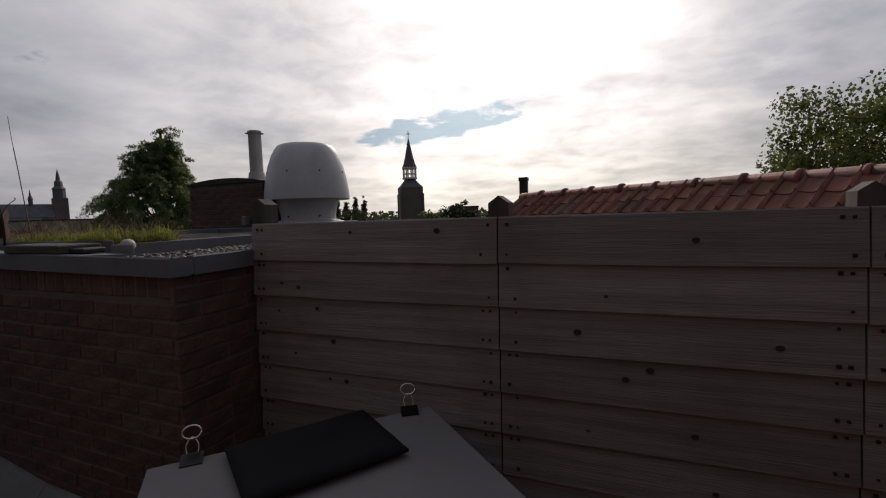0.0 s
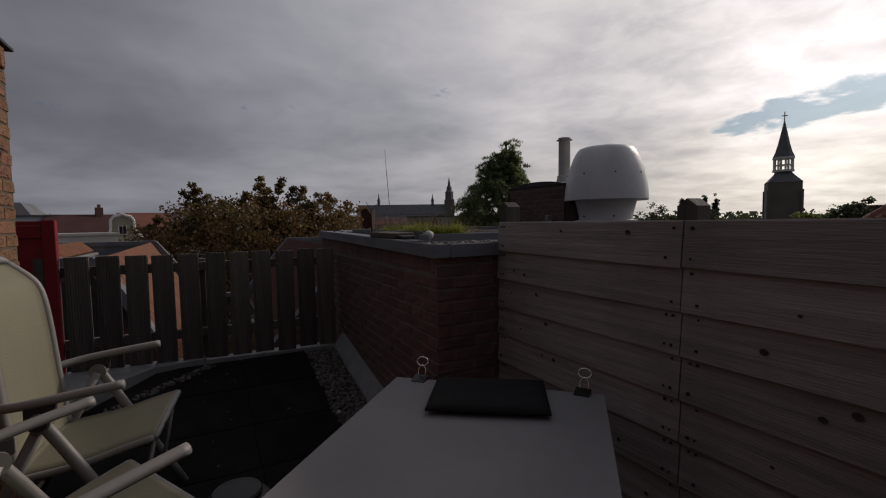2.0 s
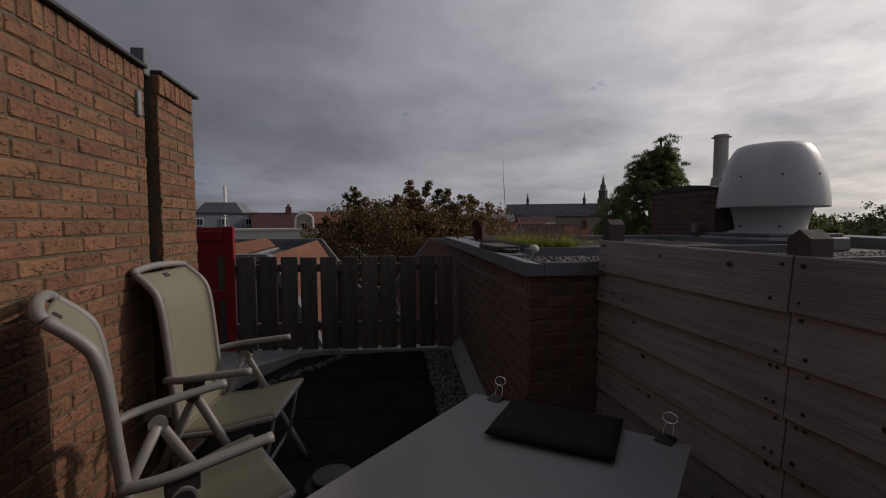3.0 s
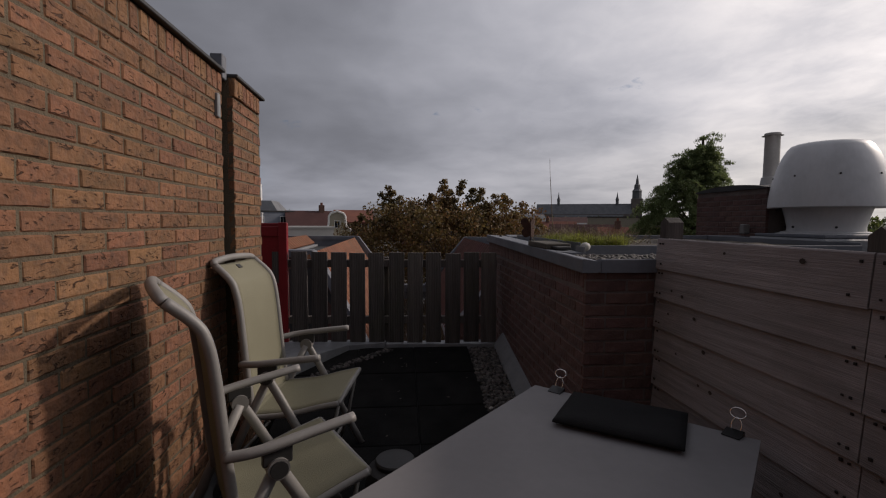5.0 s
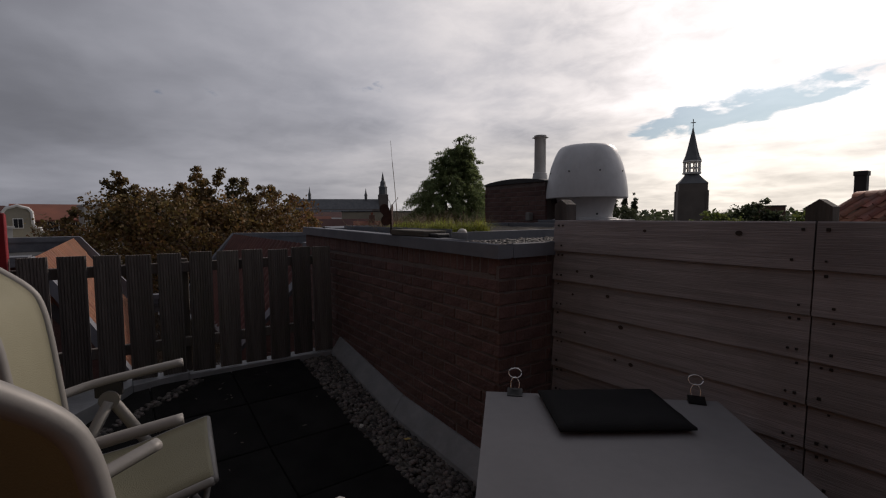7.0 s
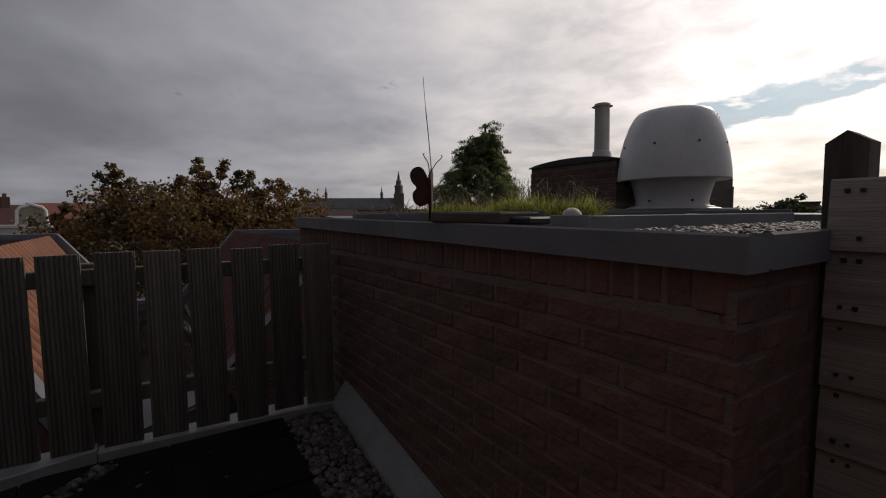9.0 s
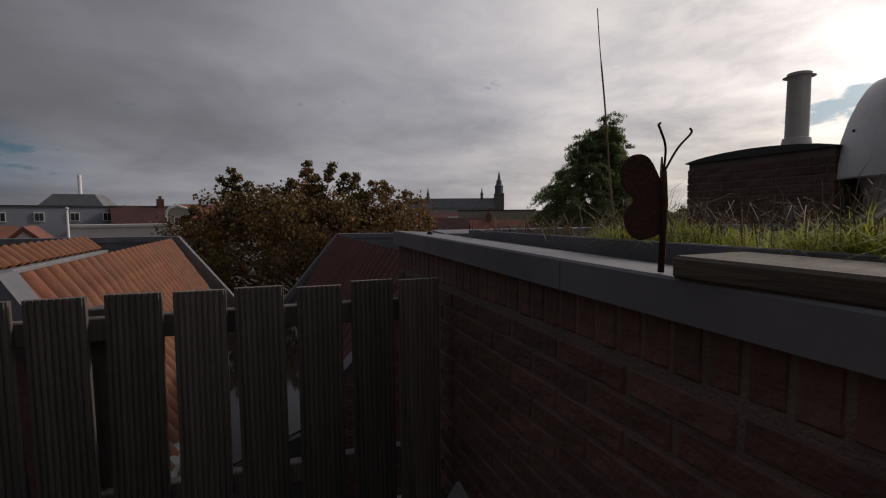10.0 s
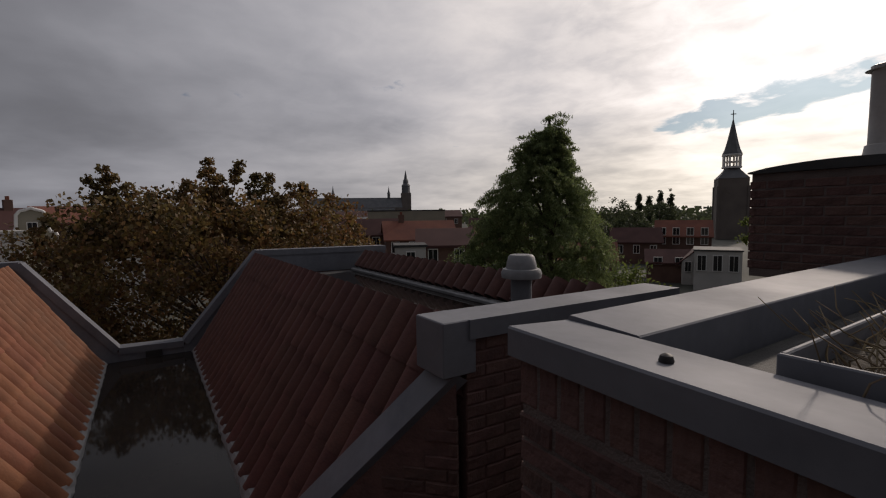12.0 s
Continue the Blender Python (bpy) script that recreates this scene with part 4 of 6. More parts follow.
def cushion_data(w, d, h, mat):
    nx, ny, v, f = 14, 10, [], []
    for s in (1, -1):
        for j in range(ny + 1):
            for i in range(nx + 1):
                x, y = i / nx * 2 - 1, j / ny * 2 - 1
                e = (1 - abs(x) ** 6) * (1 - abs(y) ** 6)
                z = h / 2 + s * h / 2 * (0.25 + 0.75 * e ** 0.5) * (1 if s > 0 else 0.9)
                z += (0.004 * noise.noise((x * 2.2, y * 2.2, 4)) if s > 0 else 0)
                v.append((x * w / 2, y * d / 2, z))
    n = (nx + 1) * (ny + 1)
    for s, o in ((1, 0), (-1, n)):
        for j in range(ny):
            for i in range(nx):
                a = o + j * (nx + 1) + i
                q = (a, a + 1, a + nx + 2, a + nx + 1)
                f.append(q if s > 0 else q[::-1])
    edge = [i for i in range(nx + 1)] + [j * (nx + 1) + nx for j in range(1, ny + 1)] + [ny * (nx + 1) + i for i in range(nx - 1, -1, -1)] + [j * (nx + 1) for j in range(ny - 1, 0, -1)]
    for k in range(len(edge)):
        a, b = edge[k], edge[(k + 1) % len(edge)]
        f.append((a, a + n, b + n, b))
    return data("cushion", v, f, mat, True)


cushion = put("seat_cushion", cushion_data(0.41, 0.31, 0.034, M_BLACK), None, pose(0.998, 0.905, TABLE_Z + 0.003, 0, 0, 55.0))
tagged(cushion, "flat black cushion lying on the white table", "cushion")

# garden recliners
M_SLING = material("cream_sling", (0.27, 0.253, 0.172), (0.235, 0.22, 0.15), rough=0.75, scale=3, fine=260, bump=0.35, transmit=0.18)


def sling_data(name, path, half, thick, mat, dip=0.012):
    n, v, f = 8, [], []
    for p, wdt in path:
        for side in (1, -1):
            for k in range(n + 1):
                u = k / n * 2 - 1
                q = Vector(p) + Vector((u * half * wdt, 0, 0))
                q.y -= dip * (1 - u * u)
                q.z += side * thick / 2 - dip * 0.4 * (1 - u * u)
                v.append(q)
    row = 2 * (n + 1)
    for i in range(len(path) - 1):
        for k in range(n):
            a = i * row + k
            f.append((a, a + 1, a + row + 1, a + row))
            b = a + n + 1
            f.append((b + 1, b, b + row, b + row + 1))
        for k, o in ((0, 0), (n, n)):
            a = i * row + o
            f.append((a, a + n + 1, a + n + 1 + row, a + row))
    for i in (0, len(path) - 1):
        for k in range(n):
            a = i * row + k
            f.append((a, a + 1, a + n + 2, a + n + 1))
    return data(name, v, f, mat, True)


def recliner(loc, rz, lean=0.0, label=""):
    c = thing("garden_chair", label, "chair", loc, rz, group="recliners by the house wall")
    W, WB = 0.255, 0.232
    back = smooth_path([(0, -0.105, 0.40), (0, -0.13 - lean * 0.3, 0.62), (0, -0.155 - lean * 0.6, 0.88), (0, -0.175 - lean, 1.0), (0, -0.205 - lean, 1.06), (0, -0.28 - lean, 1.13)], 5)
    seat = smooth_path([(0, -0.11, 0.40), (0, 0.08, 0.42), (0, 0.22, 0.455), (0, 0.325, 0.478)], 5)
    for s in (-1, 1):
        rail = [(s * WB * (1.0 if p.z < 1.0 else 1.0 - (p.z - 1.0) * 0.45), p.y, p.z) for p in back]
        tube("back_tube", rail, 0.0175, M_TUBE, c, 10)
        tube("seat_tube", [(s * W, p.y, p.z - 0.012) for p in seat], 0.014, M_TUBE, c, 10)
        tube("armrest", smooth_path([(s * 0.262, -0.14 - lean * 0.4, 0.656), (s * 0.30, -0.05, 0.669), (s * 0.305, 0.10, 0.688), (s * 0.305, 0.25, 0.705)], 5), 0.0205, M_TUBE, c, 10, 0.8)
        tube("front_leg", smooth_path([(s * 0.305, 0.00, 0.60), (s * 0.30, 0.05, 0.52), (s * 0.29, 0.33, 0.0)], 4), 0.0165, M_TUBE, c, 10, 1.25)
        tube("rear_leg", [(s * 0.285, 0.0, 0.60), (s * 0.275, -0.12, 0.36), (s * 0.27, -0.28, 0.0)], 0.0165, M_TUBE, c, 10, 1.25)
        jv, jf = tube_geo([(s * 0.276, 0.0, 0.605), (s * 0.322, 0.0, 0.605)], 0.034, 20)
        put("joint", data("joint", jv, jf, M_JOINT), c)
        jv, jf = tube_geo([(s * 0.322, 0.0, 0.605), (s * 0.328, 0.0, 0.605)], 0.027, 20)
        put("joint_cap", data("joint_cap", jv, jf, M_DARKPL), c)
        box("arm_bracket", (s * 0.30 - 0.012, -0.045, 0.615), (s * 0.30 + 0.012, 0.045, 0.668), M_DARKPL, c, 0.004)
        tube("foot_stay", [(s * 0.20, 0.315, 0.46), (s * 0.205, 0.27, 0.22), (s * 0.21, 0.22, 0.06)], 0.009, M_TUBE, c, 8)
    tube("top_tube", smooth_path([(-WB * 0.94, back[-1].y, 1.13), (-WB * 0.82, back[-1].y - 0.014, 1.146), (0, back[-1].y - 0.024, 1.155), (WB * 0.82, back[-1].y - 0.014, 1.146), (WB * 0.94, back[-1].y, 1.13)], 5), 0.0175, M_TUBE, c, 10)
    tube("seat_front_tube", [(-W, 0.325, 0.466), (W, 0.325, 0.466)], 0.014, M_TUBE, c, 10)
    tube("cross_tube", [(-0.28, 0.24, 0.16), (0.28, 0.24, 0.16)], 0.009, M_TUBE, c, 8)
    tube("cross_tube", [(-0.27, -0.22, 0.14), (0.27, -0.22, 0.14)], 0.009, M_TUBE, c, 8)
    bs = put("back_sling", sling_data("back_sling", [((p.x, p.y + 0.005, p.z), 0.97 if p.z < 1.0 else 0.97 - (p.z - 1.0) * 0.45) for p in back], WB, 0.006, M_SLING, 0.014), c, None, "cream woven sling")
    bp = back[-3]
    bd = (back[-2] - back[-4]).normalized()
    mb = Matrix((Vector((1, 0, 0)), bd, Vector((1, 0, 0)).cross(bd))).transposed().to_4x4()
    mb.translation = Vector((0, bp.y - 0.010, bp.z))
    put("badge", box_data("badge", (0.04, 0.026, 0.006), M_DARKPL, 0.001), c, mb)
    put("seat_sling", sling_data("seat_sling", [(p, 0.97) for p in seat], W, 0.006, M_SLING, 0.004), c, None, "cream woven sling")
    return c


chair_a = recliner((0.855, -0.400, 0), 29, 0.000, "cream sling garden recliner with grey tube frame, close to the table")
chair_b = recliner((0.03, -0.475, 0.01), -6, 0.0, "cream sling garden recliner with grey tube frame, beside the corner")

pot = thing("lidded_tub", "dark round plastic tub with a flat lid on the floor", "tub", (0.434, 0.096, 0))
lathe("body", [(0.115, 0.0), (0.135, 0.04), (0.14, 0.14), (0.125, 0.21), (0.10, 0.225)], M_DARKPL, pot, 28)
lathe("lid", [(0.08, 0.226), (0.092, 0.228), (0.094, 0.244), (0.088, 0.252), (0.04, 0.254)], M_DARKPL, pot, 28)

red_panel = thing("red_shutter", "dark red painted wooden shutter beside the fence", "shutter", (-1.78, -0.915, 0.12), -6)
box("panel", (-0.025, -0.75, 0.0), (0.012, 0.0, 1.215), M_RED, red_panel, 0.004)
box("stile", (0.014, -0.075, 0.0), (0.032, 0.004, 1.222), M_RED, red_panel, 0.004)
for z in (0.10, 0.62, 1.14):
    box("rail", (0.013, -0.75, z - 0.045), (0.026, -0.078, z + 0.045), M_RED, red_panel, 0.004)

# ---- things on the green roof ----
vent = thing("roof_ventilator", "large pale metal roof ventilator cowl on a square curb", "ventilator", (-1.75, 4.41, 1.075))
box("curb", (-0.46, -0.46, 0.0), (0.46, 0.46, 0.14), M_LEAD, vent, 0.015)
box("base_plate", (-0.42, -0.42, 0.141), (0.42, 0.42, 0.175), M_ZINC, vent, 0.008)
lathe("neck", [(0.415, 0.176), (0.40, 0.182), (0.37, 0.186), (0.37, 0.195), (0.318, 0.205), (0.315, 0.24), (0.335, 0.34), (0.365, 0.45), (0.37, 0.50)], M_CAP, vent, 48)
hood = lathe("hood", [(0.40, 0.455), (0.485, 0.435), (0.492, 0.445), (0.486, 0.54), (0.466, 0.68), (0.430, 0.83), (0.385, 0.955), (0.345, 1.03), (0.315, 1.066), (0.275, 1.082), (0.14, 1.092), (0.02, 1.096)], M_CAP, vent, 56)
for k in range(8):
    a = k * math.pi / 4 + 0.2
    tube("bolt", [(0.44 * math.cos(a), 0.44 * math.sin(a), 0.745), (0.457 * math.cos(a), 0.457 * math.sin(a), 0.749)], 0.009, M_DARKPL, hood, 8)
for k in range(6):
    a = k * math.pi / 3 + 0.5
    tube("bolt", [(0.34 * math.cos(a), 0.34 * math.sin(a), 0.245), (0.352 * math.cos(a), 0.352 * math.sin(a), 0.247)], 0.011, M_DARKPL, vent, 8)
tube("cable", smooth_path([(-0.30, -0.24, 0.46), (-0.42, -0.20, 0.36), (-0.44, -0.16, 0.22), (-0.40, -0.10, 0.15)], 6), 0.009, M_DARKPL, vent, 6)
box("junction_box", (-0.60, -0.46, 0.16), (-0.53, -0.38, 0.27), M_JOINT, vent, 0.01)

CH0, CH1 = Vector((-3.27, 4.05, 1.06)), Vector((-2.10, 5.06, 1.74))
chimney = thing("brick_chimney", "broad dark brick chimney with a lead top and a flue", "chimney", (0, 0, 0))
box("core", (CH0.x + 0.012, CH0.y + 0.012, 1.0), (CH1.x - 0.012, CH1.y - 0.012, 1.735), M_MORTAR_DARK, chimney, 0.0)
v, f = [], []
nx = 10
for k in range(nx + 1):
    x = CH0.x - 0.01 + (CH1.x - CH0.x + 0.02) * k / nx
    zz = 1.748 + 0.055 * math.sin(math.pi * k / nx) ** 0.7
    for y in (CH0.y - 0.012, CH1.y + 0.012):
        v += [(x, y, 1.737), (x, y, zz)]
for k in range(nx):
    a = k * 4
    f += [(a, a + 4, a + 5, a + 1), (a + 3, a + 7, a + 6, a + 2), (a + 1, a + 5, a + 7, a + 3)]
f += [(0, 1, 3, 2), (nx * 4 + 1, nx * 4, nx * 4 + 2, nx * 4 + 3)]
put("lead_top", data("lead_top", v, f, M_BITUMEN), chimney)
flue = lathe("flue", [(0.15, 0.0), (0.155, 0.02), (0.112, 0.03), (0.098, 0.12), (0.084, 0.125), (0.08, 0.62), (0.086, 0.63), (0.086, 0.65), (0.075, 0.655)], M_PIPE, chimney, 28, (-2.69, 4.60, 1.79))
put("flue_band", flue.data, chimney, Matrix.Translation((-2.69, 4.60, 2.41)) @ Matrix.Diagonal((0.74, 0.74, 0.03, 1)) @ Matrix.Translation((2.69, -4.60, -1.79)))

tray = thing("green_roof_tray", "zinc-edged planting tray with soil on the flat roof", "planter", (0, 0, 1.075))
TX0, TX1, TY0, TY1 = -2.03, -0.40, 1.295, 3.35
for lo, hi in (((TX0, TY0, 0), (TX1, TY0 + 0.012, 0.15)), ((TX0, TY0 + 0.0122, 0), (TX0 + 0.012, TY1, 0.15)), ((TX1 - 0.012, TY0 + 0.0122, 0), (TX1, TY1, 0.13)), ((TX0 + 0.0122, TY1 - 0.012, 0), (TX1 - 0.0122, TY1, 0.15))):
    box("edge_plate", lo, hi, M_ZINC, tray, 0.003)
v, f, nn = [], [], 26
for j in range(nn + 1):
    for i in range(nn + 1):
        x, y = TX0 + 0.015 + (TX1 - TX0 - 0.03) * i / nn, TY0 + 0.015 + (TY1 - TY0 - 0.03) * j / nn
        v.append((x, y, 0.105 + 0.025 * noise.noise((x * 3, y * 3, 1)) + 0.02 * noise.noise((x * 9, y * 9, 5))))
for j in range(nn):
    for i in range(nn):
        a = j * (nn + 1) + i
        f.append((a, a + 1, a + nn + 2, a + nn + 1))
put("soil", data("soil", v, f, M_SOIL, True), tray, None, "dark bare soil with dry litter")
# upright sheet at the tray's end
box("end_sheet", (-0.318, 1.238, 0.0), (-0.172, 1.244, 0.134), M_LEAD, tray, 0.002, "upright grey sheet at the end")

plank = box("plank", (-0.18, -0.085, 0.0), (0.18, 0.085, 0.036), M_PLANK, None, 0.005)
plank.matrix_basis = pose(-0.518, 1.125, 1.186, 0, 0.7, 2)
tagged(plank, "short weathered plank lying on the roof edge", "plank")
plank2 = box("plank", (-0.05, -0.05, 0.0), (0.05, 0.05, 0.022), M_DARKPL, None, 0.005)
plank2.matrix_basis = pose(-0.318, 1.14, 1.183, 0, 0.7, 6)
tagged(plank2, "dark narrow board on the roof edge beside the plank", "board")


def pebble_geo(rng, c, r):
    bm = bmesh.new()
    bmesh.ops.create_icosphere(bm, subdivisions=2 if r > 0.03 else 1, radius=1)
    s = Vector((r * rng.uniform(0.8, 1.3), r * rng.uniform(0.7, 1.1), r * rng.uniform(0.5, 0.8)))
    m = Matrix.Translation(c) @ Euler((rng.uniform(-0.4, 0.4), rng.uniform(-0.4, 0.4), rng.uniform(0, 6.28))).to_matrix().to_4x4() @ Matrix.Diagonal((*s, 1))
    vs = [m @ v.co for v in bm.verts]
    fs = [[v.index for v in q.verts] for q in bm.faces]
    bm.free()
    return vs, fs


def pebbles(name, label, places, seed, size=(0.010, 0.022)):
    rng = random.Random(seed)
    V, F = [], []
    for c in places:
        r = rng.uniform(*size)
        v, f = pebble_geo(rng, (c[0], c[1], c[2] + r * 0.35), r)
        o = len(V)
        V += v
        F += [tuple(i + o for i in q) for q in f]
    ob = put(name, data(name, V, F, M_PEBBLE, True))
    return tagged(ob, label, "gravel", kind="stuff")


rng = random.Random(4)
places = []
for _ in range(2600):
    x = rng.uniform(-1.62, 0.28)
    y = rng.uniform(0.725, 0.965) + 0.01 * noise.noise((x * 4, 0, 0))
    places.append((x, y + 0.012 * (-x), floor_z(x) - 0.012 + rng.uniform(0, 0.012)))
for _ in range(160):
    a = rng.random()
    p = Vector((-1.66, 0.02, 0)).lerp(Vector((-1.16, -0.62, 0)), a) + Vector((rng.uniform(0, 0.06), rng.uniform(-0.01, 0.05), 0))
    places.append((p.x, p.y, floor_z(p.x) - 0.004))
pebbles("gravel", "strip of dark mixed pebbles along the parapet foot", places, 1)
gravel_bed = prism("gravel_bed", [(-0.165, 1.135), (0.222, 1.135), (0.222, 3.95), (-0.165, 3.95)], 1.076, 1.138, M_BITUMEN, parapet, bevel=0.0)
places = [(rng.uniform(-0.16, 0.218), rng.uniform(1.14, 3.9), 1.14 + rng.uniform(0, 0.014)) for _ in range(5600)] + [(rng.uniform(-2.0, -0.18), rng.uniform(3.4, 3.98), 1.08) for _ in range(1200)]
pebbles("roof_gravel", "grey pebbles on the flat roof", places, 2, (0.009, 0.017))
for x, y, z, r, m, lab in ((-0.60, 0.76, None, 0.022, M_STONE, "single pale pebble at the gravel's edge"), (-0.275, 1.285, 1.19, 0.042, M_STONE, "pale flat stone behind the upright sheet")):
    v, f = pebble_geo(random.Random(7), (0, 0, 0), r)
    st = put("stone", data("stone", v, f, m, True), None, Matrix.Translation((x, y, (floor_z(x) if z is None else z) + r * 0.3)))
    tagged(st, lab, "stone")
v = [(-0.025, 0, 0), (0, 0.016, 0.004), (0.028, 0.004, 0.008), (0.0, -0.015, 0.003), (0.0, 0.0, 0.0), (0, 0, 0.010)]
leaf = put("fallen_leaf", data("fallen_leaf", v, [(0, 5, 1), (1, 5, 2), (2, 5, 3), (3, 5, 0)], M_LEAFY), None, pose(-0.30, 0.90, 0.036, 0, 0, 30))
tagged(leaf, "yellow fallen leaf lying on the gravel", "leaf")

FLYX, FLYY = -0.74, 1.062
rng = random.Random(77)
V, F = [], []
for _ in range(24):
    x = rng.uniform(-1.6, 0.1)
    y = rng.uniform(-0.1, 0.72)
    if rng.random() < 0.6:
        x, y = rng.uniform(-1.6, -1.25), rng.uniform(0.1, 0.7)
    a, l = rng.uniform(0, 6.28), rng.uniform(0.006, 0.018)
    p = Vector((x, y, floor_z(x) + 0.006))
    d, t = Vector((math.cos(a), math.sin(a), 0)) * l, Vector((-math.sin(a), math.cos(a), 0)) * l * 0.45
    o = len(V)
    V += [p - d, p + t + Vector((0, 0, 0.003)), p + d + Vector((0, 0, 0.002)), p - t]
    F.append((o, o + 1, o + 2, o + 3))
tagged(put("leaf_litter", data("leaf_litter", V, F, M_PLANK)), "scraps of pale leaf litter on the dark floor", "litter", kind="stuff")
# rusty garden ornament in the shape of a butterfly
fly = thing("metal_butterfly", "rusty sheet-metal butterfly ornament with curled feelers", "ornament", (FLYX, FLYY, 1.245), 102)
fly.scale = (0.56, 0.62, 0.60)


def wing(sign):
    out = [(q.x, q.z) for q in smooth_path([(0.0, 0, 0.02), (0.06, 0, 0.0), (0.10, 0, 0.03), (0.105, 0, 0.08), (0.082, 0, 0.112), (0.112, 0, 0.15), (0.12, 0, 0.20), (0.085, 0, 0.235), (0.04, 0, 0.225), (0.0, 0, 0.15)], 4)]
    lean = 0.55
    v = []
    for t in (0, 0.004):
        for x, z in out:
            v.append((sign * x * math.cos(lean) , x * math.sin(lean) + t, z))
    n = len(out)
    f = [tuple(range(n)), tuple(range(n, 2 * n))[::-1]] + [(k, (k + 1) % n, (k + 1) % n + n, k + n) for k in range(n)]
    put("wing", data("wing", v, f, M_RUST), fly)


wing(1)
wing(-1)
tube("body", [(0, 0.0, -0.09), (0, -0.006, 0.1), (0, 0.0, 0.19)], 0.009, M_RUST, fly, 8)
for s in (-1, 1):
    tube("feeler", smooth_path([(0, 0, 0.185), (s * 0.03, -0.02, 0.25), (s * 0.075, -0.03, 0.29), (s * 0.085, -0.03, 0.302), (s * 0.076, -0.03, 0.308)], 5), 0.003, M_RUST, fly, 6)

# grass and dry weeds
def blades(name, label, count, region, height, mat, seed, spread=0.5, width=0.004):
    rng = random.Random(seed)
    V, F = [], []
    for _ in range(count):
        x, y, z, h = region(rng)
        h *= rng.uniform(*height)
        a, b = rng.uniform(0, 6.28), rng.uniform(0.1, spread)
        d = Vector((math.cos(a), math.sin(a), 0))
        s = Vector((-d.y, d.x, 0)) * width
        p = Vector((x, y, z))
        o = len(V)
        q1 = p + d * h * b * 0.16 + Vector((0, 0, h * 0.45))
        q2 = p + d * h * b * 0.55 + Vector((0, 0, h * (0.82 - b * 0.12)))
        q3 = p + d * h * b * 1.15 + Vector((0, 0, h * (1.0 - b * 0.42)))
        V += [p - s, p + s, q1 + s * 0.85, q1 - s * 0.85, q2 + s * 0.55, q2 - s * 0.55, q3]
        F += [(o, o + 1, o + 2, o + 3), (o + 3, o + 2, o + 4, o + 5), (o + 5, o + 4, o + 6)]
    return tagged(put(name, data(name, V, F, mat)), label, "grass", kind="stuff")


def grass_spot(rng):
    while True:
        x, y = rng.uniform(TX0 + 0.35, TX1 - 0.04), rng.uniform(TY0 + 0.02, TY0 + 0.36)
        d = noise.noise((x * 3.2 + 3, y * 3.2, 2)) * 1.3 + 0.42 - max(0, (-x - 1.05)) * 2.2
        if rng.random() < d:
            return x, y, 1.17, 0.5 + max(d, 0) * 0.6


blades("grass", "bright green tufts of grass on the roof", 5200, grass_spot, (0.045, 0.15), M_GRASS, 6, 1.5, 0.0016)
blades("dry_grass", "dry seed stalks above the grass", 520, lambda r: (*grass_spot(r)[:3], 1.0), (0.10, 0.24), M_DRY, 9, 1.5, 0.0012)
weed = thing("tall_weed", "single tall dry weed stalk growing on the roof", "weed", (-1.26, 1.385, 1.15))
tube("stalk", smooth_path([(0.04, 0.02, 0), (0.02, 0.01, 0.2), (0.0, 0.0, 0.45), (-0.02, -0.005, 0.62), (-0.035, -0.005, 0.745)], 6), [0.0036] * 8 + [0.0026] * 9 + [0.0015] * 8, M_DRY, weed, 6)
rng = random.Random(13)
for k in range(5):
    z = 0.05 + k * 0.035
    a = rng.uniform(0, 6.28)
    q = Vector((math.cos(a), math.sin(a), 0.7)) * rng.uniform(0.02, 0.05)
    tube("twig", [(0.02, 0.01, z), (0.02 + q.x, 0.01 + q.y, z + q.z)], 0.0013, M_DRY, weed, 5)


def dead_weeds(seed, count):
    rng = random.Random(seed)
    V, F = [], []
    for _ in range(count):
        x, y = rng.uniform(-2.0, -1.1), rng.uniform(1.34, 2.2)
        a, h = rng.uniform(0, 6.28), rng.uniform(0.06, 0.24)
        pts = [Vector((x, y, 1.15))]
        for k in range(3):
            pts.append(pts[-1] + Vector((math.cos(a), math.sin(a), rng.uniform(0.2, 1.4))).normalized() * h / 3)
            a += rng.uniform(-1, 1)
        v, f = tube_geo(pts, [0.0026, 0.002, 0.0016, 0.001], 4, False)
        o = len(V)
        V += v
        F += [tuple(i + o for i in q) for q in f]
    tagged(put("dead_weeds", data("dead_weeds", V, F, M_DRY)), "tangle of dead brown weed stems on the roof", "weeds", kind="stuff")


dead_weeds(31, 620)
snail = thing("coping_screw", "small black rubber-capped screw on the coping", "screw", (-2.15, 1.154, 1.2))
lathe("cap", [(0.012, 0.0), (0.014, 0.006), (0.011, 0.016), (0.004, 0.02)], M_DARKPL, snail, 12)


